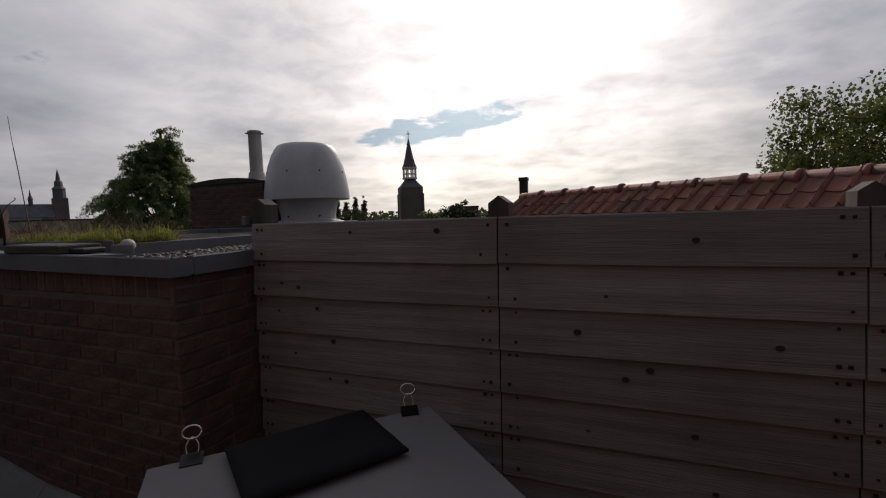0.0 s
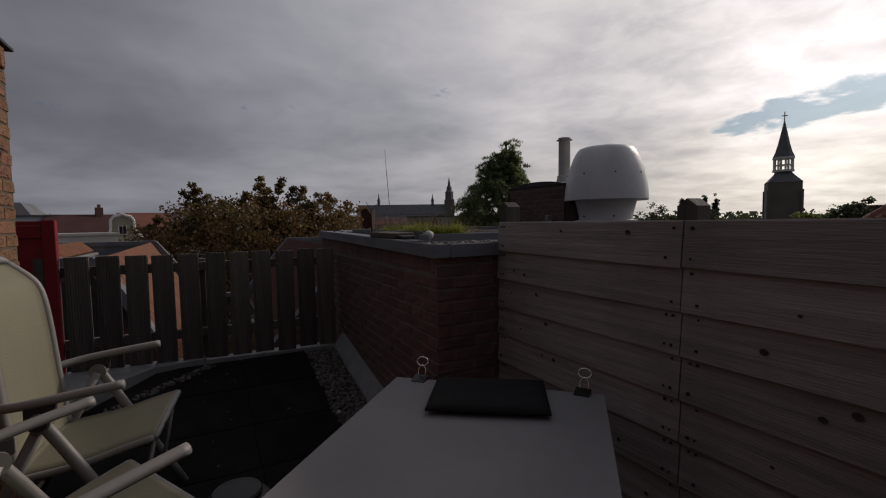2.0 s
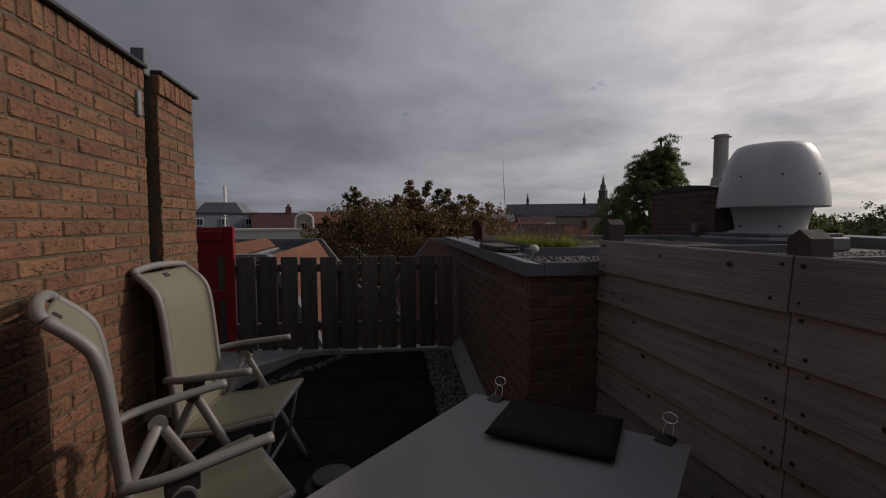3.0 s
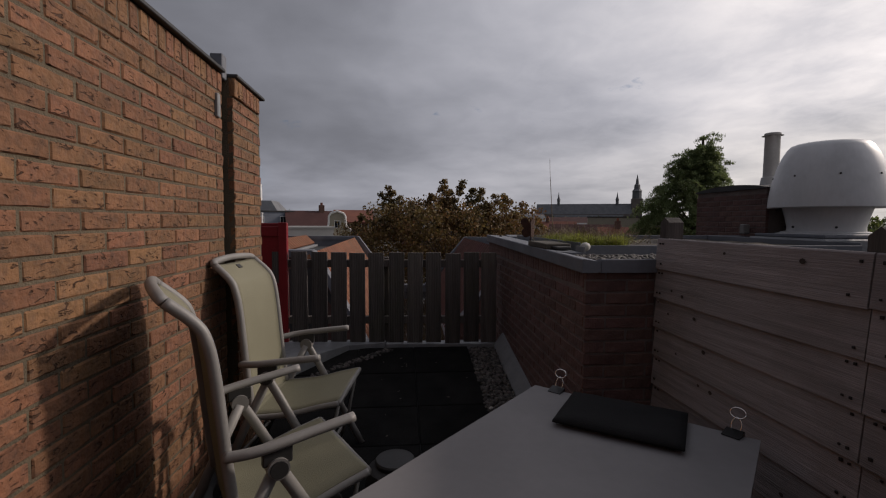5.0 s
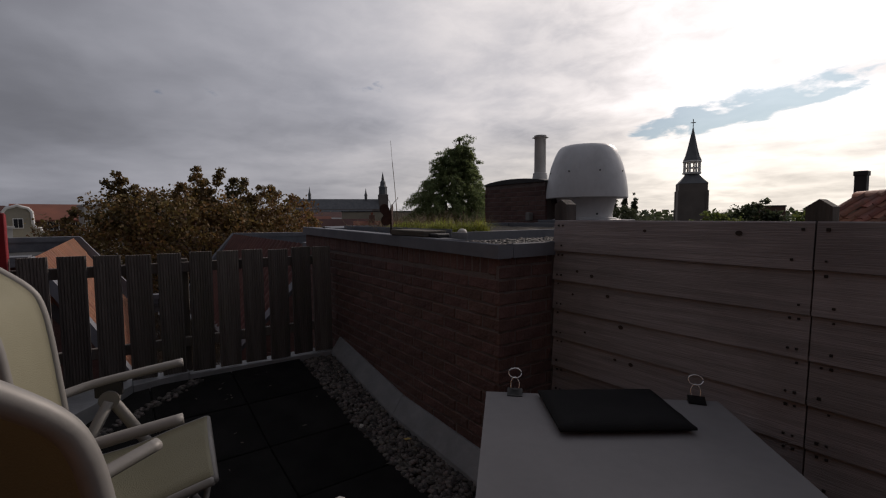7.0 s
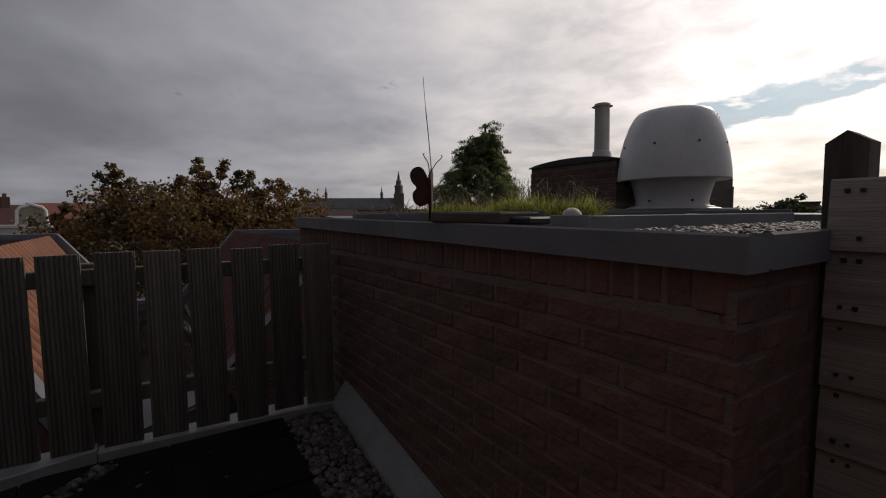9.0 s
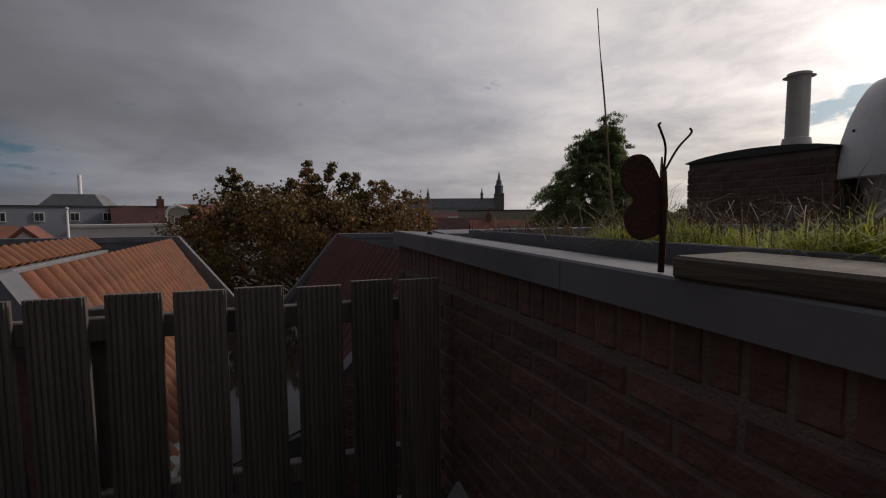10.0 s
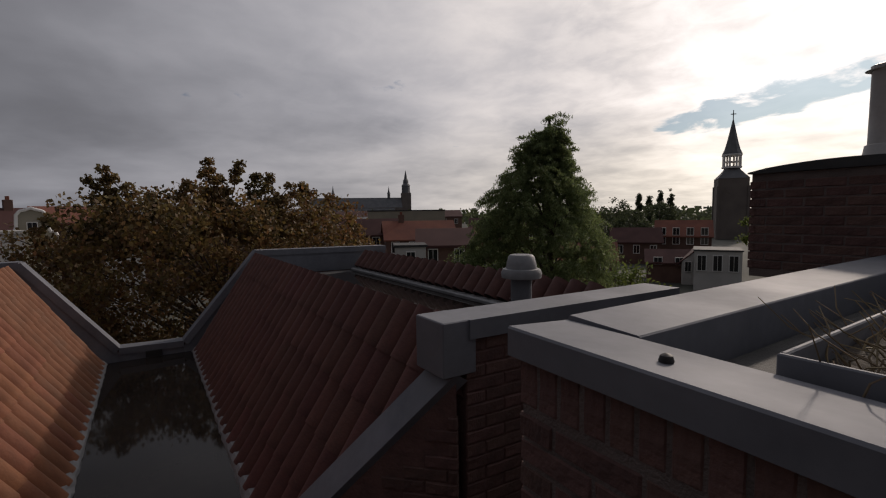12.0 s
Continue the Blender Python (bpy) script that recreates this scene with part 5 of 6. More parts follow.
# ---- trees ----
def leaf_cloud(name, centres, spread, per, size, mat, seed, droop=0.0, aspect=0.55, parent=None):
    """Many small two-triangle leaves scattered round the twig ends."""
    r = np.random.default_rng(seed)
    c = np.repeat(np.array(centres, float), per, axis=0)
    sp = np.repeat(np.array(spread, float).reshape(-1, 1) if np.ndim(spread) else np.full((len(centres), 1), spread), per, axis=0)
    n = len(c)
    off = r.normal(size=(n, 3))
    off *= (r.random((n, 1)) ** 0.6) * 1.1 / np.maximum(np.linalg.norm(off, axis=1, keepdims=True), 1e-6)
    p = c + off * sp * np.array([1, 1, 0.8])
    d = r.normal(size=(n, 3))
    d[:, 2] -= droop
    d /= np.linalg.norm(d, axis=1, keepdims=True)
    s = np.cross(d, r.normal(size=(n, 3)))
    s /= np.maximum(np.linalg.norm(s, axis=1, keepdims=True), 1e-6)
    L = size * r.uniform(0.6, 1.3, (n, 1))
    nrm = np.cross(d, s)
    v = np.stack([p - d * L / 2, p + s * L * aspect / 2 + nrm * L * 0.12, p + d * L / 2, p - s * L * aspect / 2 + nrm * L * 0.12], 1).reshape(-1, 3)
    me = bpy.data.meshes.new(name)
    me.vertices.add(len(v))
    me.vertices.foreach_set("co", v.ravel())
    me.loops.add(len(v))
    me.loops.foreach_set("vertex_index", np.arange(len(v)))
    me.polygons.add(n)
    me.polygons.foreach_set("loop_start", np.arange(n) * 4)
    me.update(calc_edges=True)
    me.materials.append(mat)
    return put(name, me, parent)


def limbs(name, base, top, ends, r0, mat, parent, seed, min_r=0.012):
    """A tapered trunk with limbs that reach the given ends, in one mesh."""
    rng = random.Random(seed)
    base, top = Vector(base), Vector(top)
    V, F = [], []

    def add(points, radii, sides=7):
        v, f = tube_geo(points, radii, sides, False)
        o = len(V)
        V.extend(v)
        F.extend([tuple(i + o for i in q) for q in f])

    trunk = [base.lerp(top, k / 8) + Vector((rng.uniform(-1, 1), rng.uniform(-1, 1), 0)) * r0 * 0.4 for k in range(9)]
    add(trunk, [r0 * (1 - 0.85 * k / 8) for k in range(9)], 10)
    for e in ends:
        e = Vector(e)
        k = min(max(int((e.z - 0.55 * (e - base).xy.length - base.z) / (top.z - base.z) * 8), 2), 7)
        a = trunk[k]
        m = a.lerp(e, 0.5) + Vector((rng.uniform(-0.2, 0.2), rng.uniform(-0.2, 0.2), 0.15))
        q = smooth_path([a, m, e], 4)
        rr = r0 * (1 - 0.85 * k / 8) * 0.5
        add(q, [max(rr * (1 - 0.9 * i / (len(q) - 1)), min_r) for i in range(len(q))], 5)
    return put(name, data(name, V, F, mat, True), parent)


def crown_points(rng, n, centre, radii, shape):
    pts = []
    while len(pts) < n:
        u = Vector((rng.gauss(0, 1), rng.gauss(0, 1), rng.gauss(0, 1))).normalized()
        k = shape(u, rng)
        if k <= 0:
            continue
        k *= rng.uniform(0.45, 1.0) ** 0.5
        pts.append((centre[0] + u.x * radii[0] * k, centre[1] + u.y * radii[1] * k, centre[2] + u.z * radii[2] * k))
    return pts


# autumn-brown broadleaf tree behind the far gable
rng = random.Random(41)
oak = thing("broadleaf_tree", "broad tree with browning autumn leaves behind the roofs", "tree", (-13.3, 1.75, GROUND_Z))
OC = Vector((0.0, 0.0, 6.35))
ends = crown_points(rng, 980, OC, (2.6, 4.2, 3.0), lambda u, r: 0.90 * (abs(u.x) ** 3 + abs(u.y) ** 3 + abs(u.z) ** 3) ** (-0.333) + 0.16 * noise.noise(u * 2.2 + Vector((3, 1, 0))))
tips = []
for ty, tz, tx in ((-2.0, 9.45, 0.2), (-2.2, 9.2, 0.3), (-1.75, 9.1, 0.2), (0.0, 9.4, 0.2), (1.6, 9.2, 0.2), (0.85, 9.45, 0.3), (-0.6, 9.2, 0.9), (-0.2, 9.65, 0.6), (0.5, 9.7, 0.3), (1.2, 9.4, 0.1), (2.0, 9.3, 0.0), (2.6, 8.9, 0.1), (-3.0, 8.5, 0.0), (3.2, 8.4, 0.0), (-1.3, 8.9, 0.3)):
    for k in range(12):
        w = 0.05 + 0.035 * k
        tips.append((tx + rng.uniform(-w, w), ty + rng.uniform(-w, w) * 1.5, tz - 0.13 * k + rng.uniform(-0.06, 0.06)))
limbs("trunk", (0, 0, 0), (0, 0.1, 7.6), ends[::9] + tips[::12], 0.22, M_BARK, oak, 3)
leaf_cloud("crown", ends + tips, [0.40] * len(ends) + [0.14] * len(tips), 72, 0.088, M_OAK, 5, 0.6, 0.8, oak)

# feathery tree
tree2 = thing("feathery_tree", "tall dark green tree with feathery drooping foliage", "tree", (-9.3, 8.25, GROUND_Z))
pts, sprays = [], []
for k in range(230):
    h = (k + 0.5) / 230
    z = 2.7 + h ** 0.92 * 7.55
    a = k * 2.39996
    lobes = 1.0 + 0.45 * noise.noise((z * 0.8, math.cos(a) * 1.2, math.sin(a) * 1.2)) + rng.uniform(-0.14, 0.14)
    r = max(2.35 * (1 - h ** 1.8) ** 0.85 * lobes, 0.06)
    bend = 1 - h ** 3
    axis = Vector((-0.18 * bend, -0.42 * bend, z))
    out = Vector((math.cos(a), math.sin(a), 0))
    end = axis + out * r * 0.86
    pts.append(tuple(end))
    # a fan of hanging shoots at the branch end, and a few further in
    for i in range(11):
        d = (out + Vector((rng.uniform(-1, 1), rng.uniform(-1, 1), 0)) * 0.75).normalized()
        at = end if i < 8 else axis + out * r * rng.uniform(0.2, 0.6)
        at = at + Vector((rng.gauss(0, 0.10), rng.gauss(0, 0.10), rng.gauss(0, 0.13)))
        sprays.append((at, d, rng.uniform(0.25, 0.62) * (1.0 if r > 0.6 else 0.55)))
for k in range(9):
    a = k * 2.4
    sprays.append((Vector((0.08, 0.1, 10.1 + 0.075 * k)), Vector((math.cos(a), math.sin(a), 0)), 0.32))
limbs("trunk", (0, 0, 0), (0.05, 0, 10.6), pts[::2], 0.2, M_BARK, tree2, 6)


def spray_points(seed):
    """Leaflet places along arching shoots that rise a little and then hang."""
    r = random.Random(seed)
    out = []
    for p, d, length in sprays:
        side = Vector((-d.y, d.x, 0)) * r.uniform(-0.5, 0.5)
        lift = r.uniform(0.15, 0.55)
        for i in range(11):
            u = i / 10 * length
            out.append(tuple(p + (d + side).normalized() * u + Vector((0, 0, lift * u - 1.5 * u * u))))
    return out


leaf_cloud("crown", spray_points(8), 0.075, 10, 0.082, M_FEATHER, 8, 1.0, 0.24, tree2)

shrub = thing("leafy_shrub", "tall yellow-green shrub below the feathery tree", "tree", (-9.0, 10.3, GROUND_Z))
pts = crown_points(rng, 90, (0, 0, 5.2), (1.6, 1.5, 2.2), lambda u, r: 0.9)
limbs("trunk", (0, 0, 0), (0, 0, 5.5), pts[::6], 0.12, M_BARK, shrub, 9)
leaf_cloud("crown", pts, 0.4, 90, 0.10, M_LEAF_LIGHT, 10, 0.5, 0.6, shrub)


def round_tree(x, y, top, rx, rz, mat, seed, label, n=120, per=70, size=0.16, slim=1.0):
    t = thing("broadleaf_tree" if slim > 0.7 else "poplar", label, "tree", (x, y, GROUND_Z))
    r = random.Random(seed)
    H = top - GROUND_Z
    off = Vector((r.uniform(0, 9), r.uniform(0, 9), r.uniform(0, 9)))
    p = crown_points(r, n, (0, 0, H - rz), (rx * slim, rx * slim, rz), lambda u, q: 0.8 + 0.4 * noise.noise(u * 2 + off))
    limbs("trunk", (0, 0, 0), (0, 0, H - rz * 0.5), p[::10], max(rx * 0.06, 0.08), M_BARK, t, seed)
    leaf_cloud("crown", p, max(rx * 0.17 * slim ** 0.5, size * 1.4), per, size, mat, seed + 1, 0.3, 0.75, t)


# large tree beyond the old roof
round_tree(7.4, 13.4, 4.7, 3.1, 3.6, M_LEAF_LIGHT, 51, "big green tree with open leafy crown behind the tiled roof", 230, 230, 0.095)
for k, (x, y, top, rx, m) in enumerate([(-59, 69, 2.6, 4.5, M_LEAF_LIGHT), (-53, 74, 1.9, 5.0, M_LEAF_DARK), (-66, 88, 4.2, 6, M_LEAF_DARK), (-60, 95, 4.0, 6, M_LEAF_DARK), (-34, 96, 3.4, 6, M_LEAF_DARK),
                                        (-19, 57, 3.0, 3.0, M_LEAF_DARK), (-14, 62, 2.4, 4.5, M_LEAF_LIGHT), (-8, 60, 2.2, 4, M_LEAF_LIGHT), (-26, 66, 2.6, 4.5, M_LEAF_LIGHT), (-30, 8, 0.6, 2.2, M_OAK)]):
    round_tree(x, y, top, rx, min(rx * 1.1, (top - GROUND_Z) * 0.48), m, 60 + k * 3, "town tree with a full crown among the houses", 90, 45, 0.42 if x < -25 or y > 40 else 0.25)
for k in range(4):
    round_tree(-80 + k * 2.3, 117.0 + k * 1.4, 9.2 - (k % 2) * 0.9, 1.9, 8.0, M_LEAF_DARK, 110 + k * 3, "slim poplar in a small row", 110, 45, 0.38, 0.46)


def far_woods():
    """Low belts of distant trees on the horizon."""
    r = np.random.default_rng(17)
    c = []
    for k in range(1500):
        a = radians(-35) + r.random() * radians(170)
        d = r.uniform(260, 520)
        h = r.uniform(-7, 1.0) + 5.0 * max(0, noise.noise((a * 9, d * 0.004, 0)))
        c.append((-d * math.sin(a), d * math.cos(a), h))
    ob = leaf_cloud("woods", c, 5.5, 10, 3.6, M_LEAF_DARK, 18, 0, 0.8)
    tagged(ob, "dark belt of distant trees on the horizon", "woods", kind="stuff")


far_woods()


# ---- the town ----
def window(parent, m, w, h, mat_frame=None):
    """A window with a frame, a pane and a glazing bar on the plane y = 0 of m, centred."""
    fr = put("window", data("window", [(x * w / 2, y, z * h / 2) for y in (-0.10, 0.02) for x, z in ((-1, -1), (1, -1), (1, 1), (-1, 1))],
             [(0, 1, 2, 3), (0, 4, 5, 1), (1, 5, 6, 2), (2, 6, 7, 3), (3, 7, 4, 0)], mat_frame or M_WHITEPAINT), parent, m)
    b = min(w, h) * 0.085
    put("pane", data("pane", [(-w / 2 + b, -0.115, -h / 2 + b), (-b * 0.3, -0.115, -h / 2 + b), (-b * 0.3, -0.115, h / 2 - b), (-w / 2 + b, -0.115, h / 2 - b),
                              (b * 0.3, -0.115, -h / 2 + b), (w / 2 - b, -0.115, -h / 2 + b), (w / 2 - b, -0.115, h / 2 - b), (b * 0.3, -0.115, h / 2 - b)], [(0, 1, 2, 3), (4, 5, 6, 7)], M_GLASS), fr)


def house(x, y, face, width, depth, eave, ridge, wall, roof, label, rows=(), cols=3, ridge_along=True, win=(1.0, 1.4), chimney_at=None):
    """A house whose front (local -y) faces the bearing face (degrees); heights are levels above the terrace floor."""
    h = thing("house", label, "house", (x, y, GROUND_Z), face, group="")
    e, t, w2, d = eave - GROUND_Z, ridge - GROUND_Z, width / 2, depth
    flat = ridge - eave < 0.3
    if flat:
        box("wall", (-w2, 0, 0), (w2, d, e), wall, h, 0.0)
        box("roof", (-w2 - 0.1, -0.1, e), (w2 + 0.1, d + 0.1, max(t, e + 0.15)), roof, h, 0.0)
    elif ridge_along:
        v = [(-w2, 0, 0), (w2, 0, 0), (w2, d, 0), (-w2, d, 0), (-w2, 0, e), (w2, 0, e), (w2, d, e), (-w2, d, e), (-w2, d / 2, t), (w2, d / 2, t)]
        put("wall", data("wall", v, [(0, 1, 5, 4), (2, 3, 7, 6), (1, 2, 6, 9, 5), (3, 0, 4, 8, 7)], wall), h)
        o, dz = 0.3, 0.12
        sl = (t - e) / (d / 2)
        v = [(-w2 - o, -o, e - o * sl + dz), (w2 + o, -o, e - o * sl + dz), (w2 + o, d / 2, t + dz), (-w2 - o, d / 2, t + dz), (w2 + o, d + o, e - o * sl + dz), (-w2 - o, d + o, e - o * sl + dz)]
        v += [(a, b, c - dz * 1.4) for a, b, c in v]
        put("roof", data("roof", v, [(0, 1, 2, 3), (3, 2, 4, 5), (6, 9, 8, 7), (9, 11, 10, 8), (0, 6, 7, 1), (5, 4, 10, 11), (1, 7, 8, 2), (2, 8, 10, 4), (3, 9, 6, 0), (5, 11, 9, 3)], roof), h)
    else:
        v = [(-w2, 0, 0), (w2, 0, 0), (w2, d, 0), (-w2, d, 0), (-w2, 0, e), (w2, 0, e), (w2, d, e), (-w2, d, e), (0, 0, t), (0, d, t)]
        put("wall", data("wall", v, [(0, 1, 5, 8, 4), (2, 3, 7, 9, 6), (1, 2, 6, 5), (3, 0, 4, 7)], wall), h)
        o, dz = 0.25, 0.12
        sl = (t - e) / w2
        v = [(-w2 - o, -0.02, e - o * sl + dz), (0, -0.02, t + dz), (w2 + o, -0.02, e - o * sl + dz), (-w2 - o, d + o, e - o * sl + dz), (0, d + o, t + dz), (w2 + o, d + o, e - o * sl + dz)]
        v += [(a, b, c - dz * 1.4) for a, b, c in v]
        put("roof", data("roof", v, [(0, 1, 4, 3), (1, 2, 5, 4), (6, 9, 10, 7), (7, 10, 11, 8), (0, 6, 7, 1), (1, 7, 8, 2), (0, 3, 9, 6), (2, 8, 11, 5), (3, 4, 10, 9), (4, 5, 11, 10)], roof), h)
    for z in rows:
        for k in range(cols):
            window(h, pose(-w2 + width * (k + 0.5) / cols, -0.02, z - GROUND_Z), *win)
    if chimney_at is not None:
        cx = chimney_at * w2
        st = box("chimney", (cx - 0.35, d / 2 - 0.35, t - 0.8), (cx + 0.35, d / 2 + 0.35, t + 0.9), M_HOUSE_BRICK, h, 0.02)
        box("chimney_pot", (cx - 0.15, d / 2 - 0.15, t + 0.9), (cx + 0.15, d / 2 + 0.15, t + 1.25), M_ROOF_RED, st, 0.02)
    return h


def bearing(x, y):
    """Turn that makes a front face the terrace."""
    return math.degrees(math.atan2(y - 0.3, x + 0.5)) - 90


def town(x, y, skew=0.0, **kw):
    return house(x, y, bearing(x, y) + skew, **kw)


town(-57.0, -20.4, 8, width=14, depth=9, eave=2.45, ridge=2.62, wall=M_HOUSE_GREY, roof=M_BITUMEN, label="long grey-clad flat building with small square windows", rows=(1.45,), cols=5, win=(0.8, 0.9))
town(-58.6, -11.6, 6, width=5.6, depth=5, eave=0.5, ridge=2.55, wall=M_HOUSE_BRICK, roof=M_ROOF_MAROON, label="house with a broad dark maroon roof", chimney_at=0.6)
town(-37.0, -8.5, 4, width=5.8, depth=4, eave=0.68, ridge=0.85, wall=M_HOUSE_WHITE, roof=M_HOUSE_WHITE, label="low white flat-roofed building with a parapet")
town(-33.0, -13.0, 10, width=9, depth=6, eave=-1.6, ridge=-0.15, wall=M_HOUSE_BRICK, roof=M_ROOF_MAROON, label="low house with a dark red tiled roof")
town(-18.6, -6.75, -6, width=1.5, depth=3.5, eave=0.2, ridge=0.92, wall=M_HOUSE_WHITE, roof=M_ROOF_RED, label="small white gabled dormer house with a red roof", rows=(0.05,), cols=1, ridge_along=False, win=(0.6, 0.5))
town(-22.5, -12.2, 8, width=8.0, depth=5, eave=-0.6, ridge=0.85, wall=M_HOUSE_BRICK, roof=M_ROOF_RED, label="brick house with an orange-red tiled roof")
town(-43.0, -1.1, 6, width=2.4, depth=4, eave=2.25, ridge=2.4, wall=M_HOUSE_WHITE, roof=M_HOUSE_WHITE, label="narrow white town house with tall windows", rows=(1.2,), cols=2, win=(0.5, 0.9))
town(-48.0, -4.6, 4, width=4.4, depth=5, eave=1.25, ridge=2.45, wall=M_HOUSE_BRICK, roof=M_ROOF_RED, label="brick house with an orange tiled roof and dormers", rows=(0.75,), cols=3, win=(0.8, 0.85))
town(-80.4, 43.0, 0, width=15, depth=8, eave=2.2, ridge=2.4, wall=M_HOUSE_TAN, roof=M_BITUMEN, label="flat tan-coloured warehouse block", rows=(), cols=1)
town(-49.0, 28.0, 8, width=8.5, depth=6, eave=-1.4, ridge=0.6, wall=M_HOUSE_BRICK, roof=M_ROOF_RED, label="brick house with a wide orange-red roof", rows=(-2.4,), cols=4, chimney_at=-0.5)
town(-56.0, 24.0, -4, width=9, depth=6, eave=-1.0, ridge=0.9, wall=M_HOUSE_BRICK, roof=M_ROOF_MAROON, label="brick house with a brown tiled roof", rows=(-2.0,), cols=4)
town(-26.6, 14.1, 2, width=1.9, depth=2.4, eave=-0.55, ridge=-0.42, wall=M_HOUSE_WHITE, roof=M_BITUMEN, label="small white flat-roofed dormer block", rows=(-1.15,), cols=1, win=(0.6, 0.7))
town(-27.6, 17.4, 2, width=3.6, depth=4, eave=-0.6, ridge=0.35, wall=M_HOUSE_BRICK, roof=M_ROOF_MAROON, label="brick house with a dark roof and a white window", rows=(-1.3,), cols=2, win=(0.7, 0.9))
town(-31.5, 20.5, 2, width=5.0, depth=5, eave=-0.9, ridge=0.2, wall=M_HOUSE_BRICK, roof=M_ROOF_RED, label="brick house with a red tiled roof", rows=(-1.9,), cols=3, win=(0.8, 1.0))
town(-46.5, 66.7, 4, width=7.5, depth=6, eave=-3.4, ridge=-1.3, wall=M_HOUSE_BRICK, roof=M_ROOF_MAROON, label="brick house with a dark red roof", rows=(-4.6,), cols=3)
town(-43.2, 74.4, 0, width=8.2, depth=6, eave=-2.6, ridge=-0.2, wall=M_HOUSE_BRICK, roof=M_ROOF_RED, label="brick terrace house with white-framed windows", rows=(-1.9, -3.4), cols=4, win=(1.1, 1.3), ridge_along=True)
town(-32.3, 52.0, 3, width=4.6, depth=5, eave=-4.6, ridge=-3.3, wall=M_HOUSE_BRICK, roof=M_ROOF_MAROON, label="low house with a dark roof and white dormer", rows=(-4.4,), cols=2, win=(1.0, 0.9))
town(-29.6, 52.6, 2, width=2.5, depth=4, eave=-4.3, ridge=-3.2, wall=M_HOUSE_WHITE, roof=M_ROOF_MAROON, label="white gabled house front", rows=(-4.9,), cols=2, ridge_along=False, win=(0.7, 1.2))
town(-25.7, 49.8, 1, width=4.3, depth=5, eave=-2.75, ridge=-2.6, wall=M_HOUSE_WHITE, roof=M_BITUMEN, label="white flat-roofed modern house with dark windows", rows=(-4.0,), cols=3, win=(0.9, 1.7))
town(-38.5, 44.0, 0, width=8, depth=6, eave=-4.2, ridge=-2.4, wall=M_HOUSE_BRICK, roof=M_ROOF_RED, label="brick house with a red roof behind the trees", rows=(-5.0,), cols=3)
town(-62.0, 52.0, 0, width=12, depth=7, eave=-1.6, ridge=0.6, wall=M_HOUSE_BRICK, roof=M_ROOF_MAROON, label="row house with a brown roof", rows=(-2.4,), cols=5)
town(-70.0, 12.0, 0, width=14, depth=7, eave=0.2, ridge=2.0, wall=M_HOUSE_BRICK, roof=M_ROOF_MAROON, label="row house with a long brown roof", rows=(-0.8,), cols=6)
town(-66.0, 0.5, 0, width=10, depth=7, eave=0.4, ridge=2.2, wall=M_HOUSE_BRICK, roof=M_SLATE, label="row house with a grey roof", rows=(-0.6,), cols=4, chimney_at=0.3)
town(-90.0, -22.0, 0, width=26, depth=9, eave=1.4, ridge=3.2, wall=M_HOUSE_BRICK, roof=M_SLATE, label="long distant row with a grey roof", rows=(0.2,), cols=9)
town(-120.0, 60.0, 0, width=40, depth=9, eave=0.8, ridge=2.6, wall=M_HOUSE_BRICK, roof=M_ROOF_MAROON, label="distant row of houses with brown roofs", rows=(-0.6,), cols=12)
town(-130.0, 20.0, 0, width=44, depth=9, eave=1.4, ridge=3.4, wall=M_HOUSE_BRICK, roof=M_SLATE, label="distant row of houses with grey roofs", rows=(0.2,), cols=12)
town(-2.0, 70.0, 0, width=24, depth=9, eave=-1.0, ridge=1.6, wall=M_HOUSE_BRICK, roof=M_ROOF_MAROON, label="distant house row with brown roofs", rows=(-2.0,), cols=8)
town(-24.3, 75.0, 0, width=4.5, depth=5, eave=2.3, ridge=2.5, wall=M_HOUSE_BRICK, roof=M_BITUMEN, label="dark square block above the trees", rows=(), cols=1)

town(-85.0, 26.0, 4, width=4.2, depth=6, eave=-0.8, ridge=0.9, wall=M_HOUSE_WHITE, roof=M_SLATE, label="white gabled house before the church", rows=(-1.4,), cols=2, ridge_along=False)
town(-88.0, 31.5, -6, width=7.0, depth=6, eave=-0.4, ridge=1.3, wall=M_HOUSE_BRICK, roof=M_ROOF_RED, label="brick house with an orange roof and chimney", rows=(-1.2,), cols=3, chimney_at=-0.6)
town(-93.0, 39.0, 5, width=6.0, depth=6, eave=0.2, ridge=1.0, wall=M_HOUSE_TAN, roof=M_SLATE, label="pale rendered house with a grey roof", rows=(-0.6,), cols=3)
town(-76.0, 21.0, 3, width=4.0, depth=6, eave=-0.6, ridge=1.2, wall=M_HOUSE_BRICK, roof=M_ROOF_MAROON, label="narrow brick gabled house", rows=(-1.4,), cols=2, ridge_along=False)
town(-104.0, 28.0, 0, width=5.0, depth=6, eave=1.2, ridge=2.8, wall=M_HOUSE_WHITE, roof=M_SLATE, label="white gabled house with a steep grey roof", rows=(0.4,), cols=2, ridge_along=False)

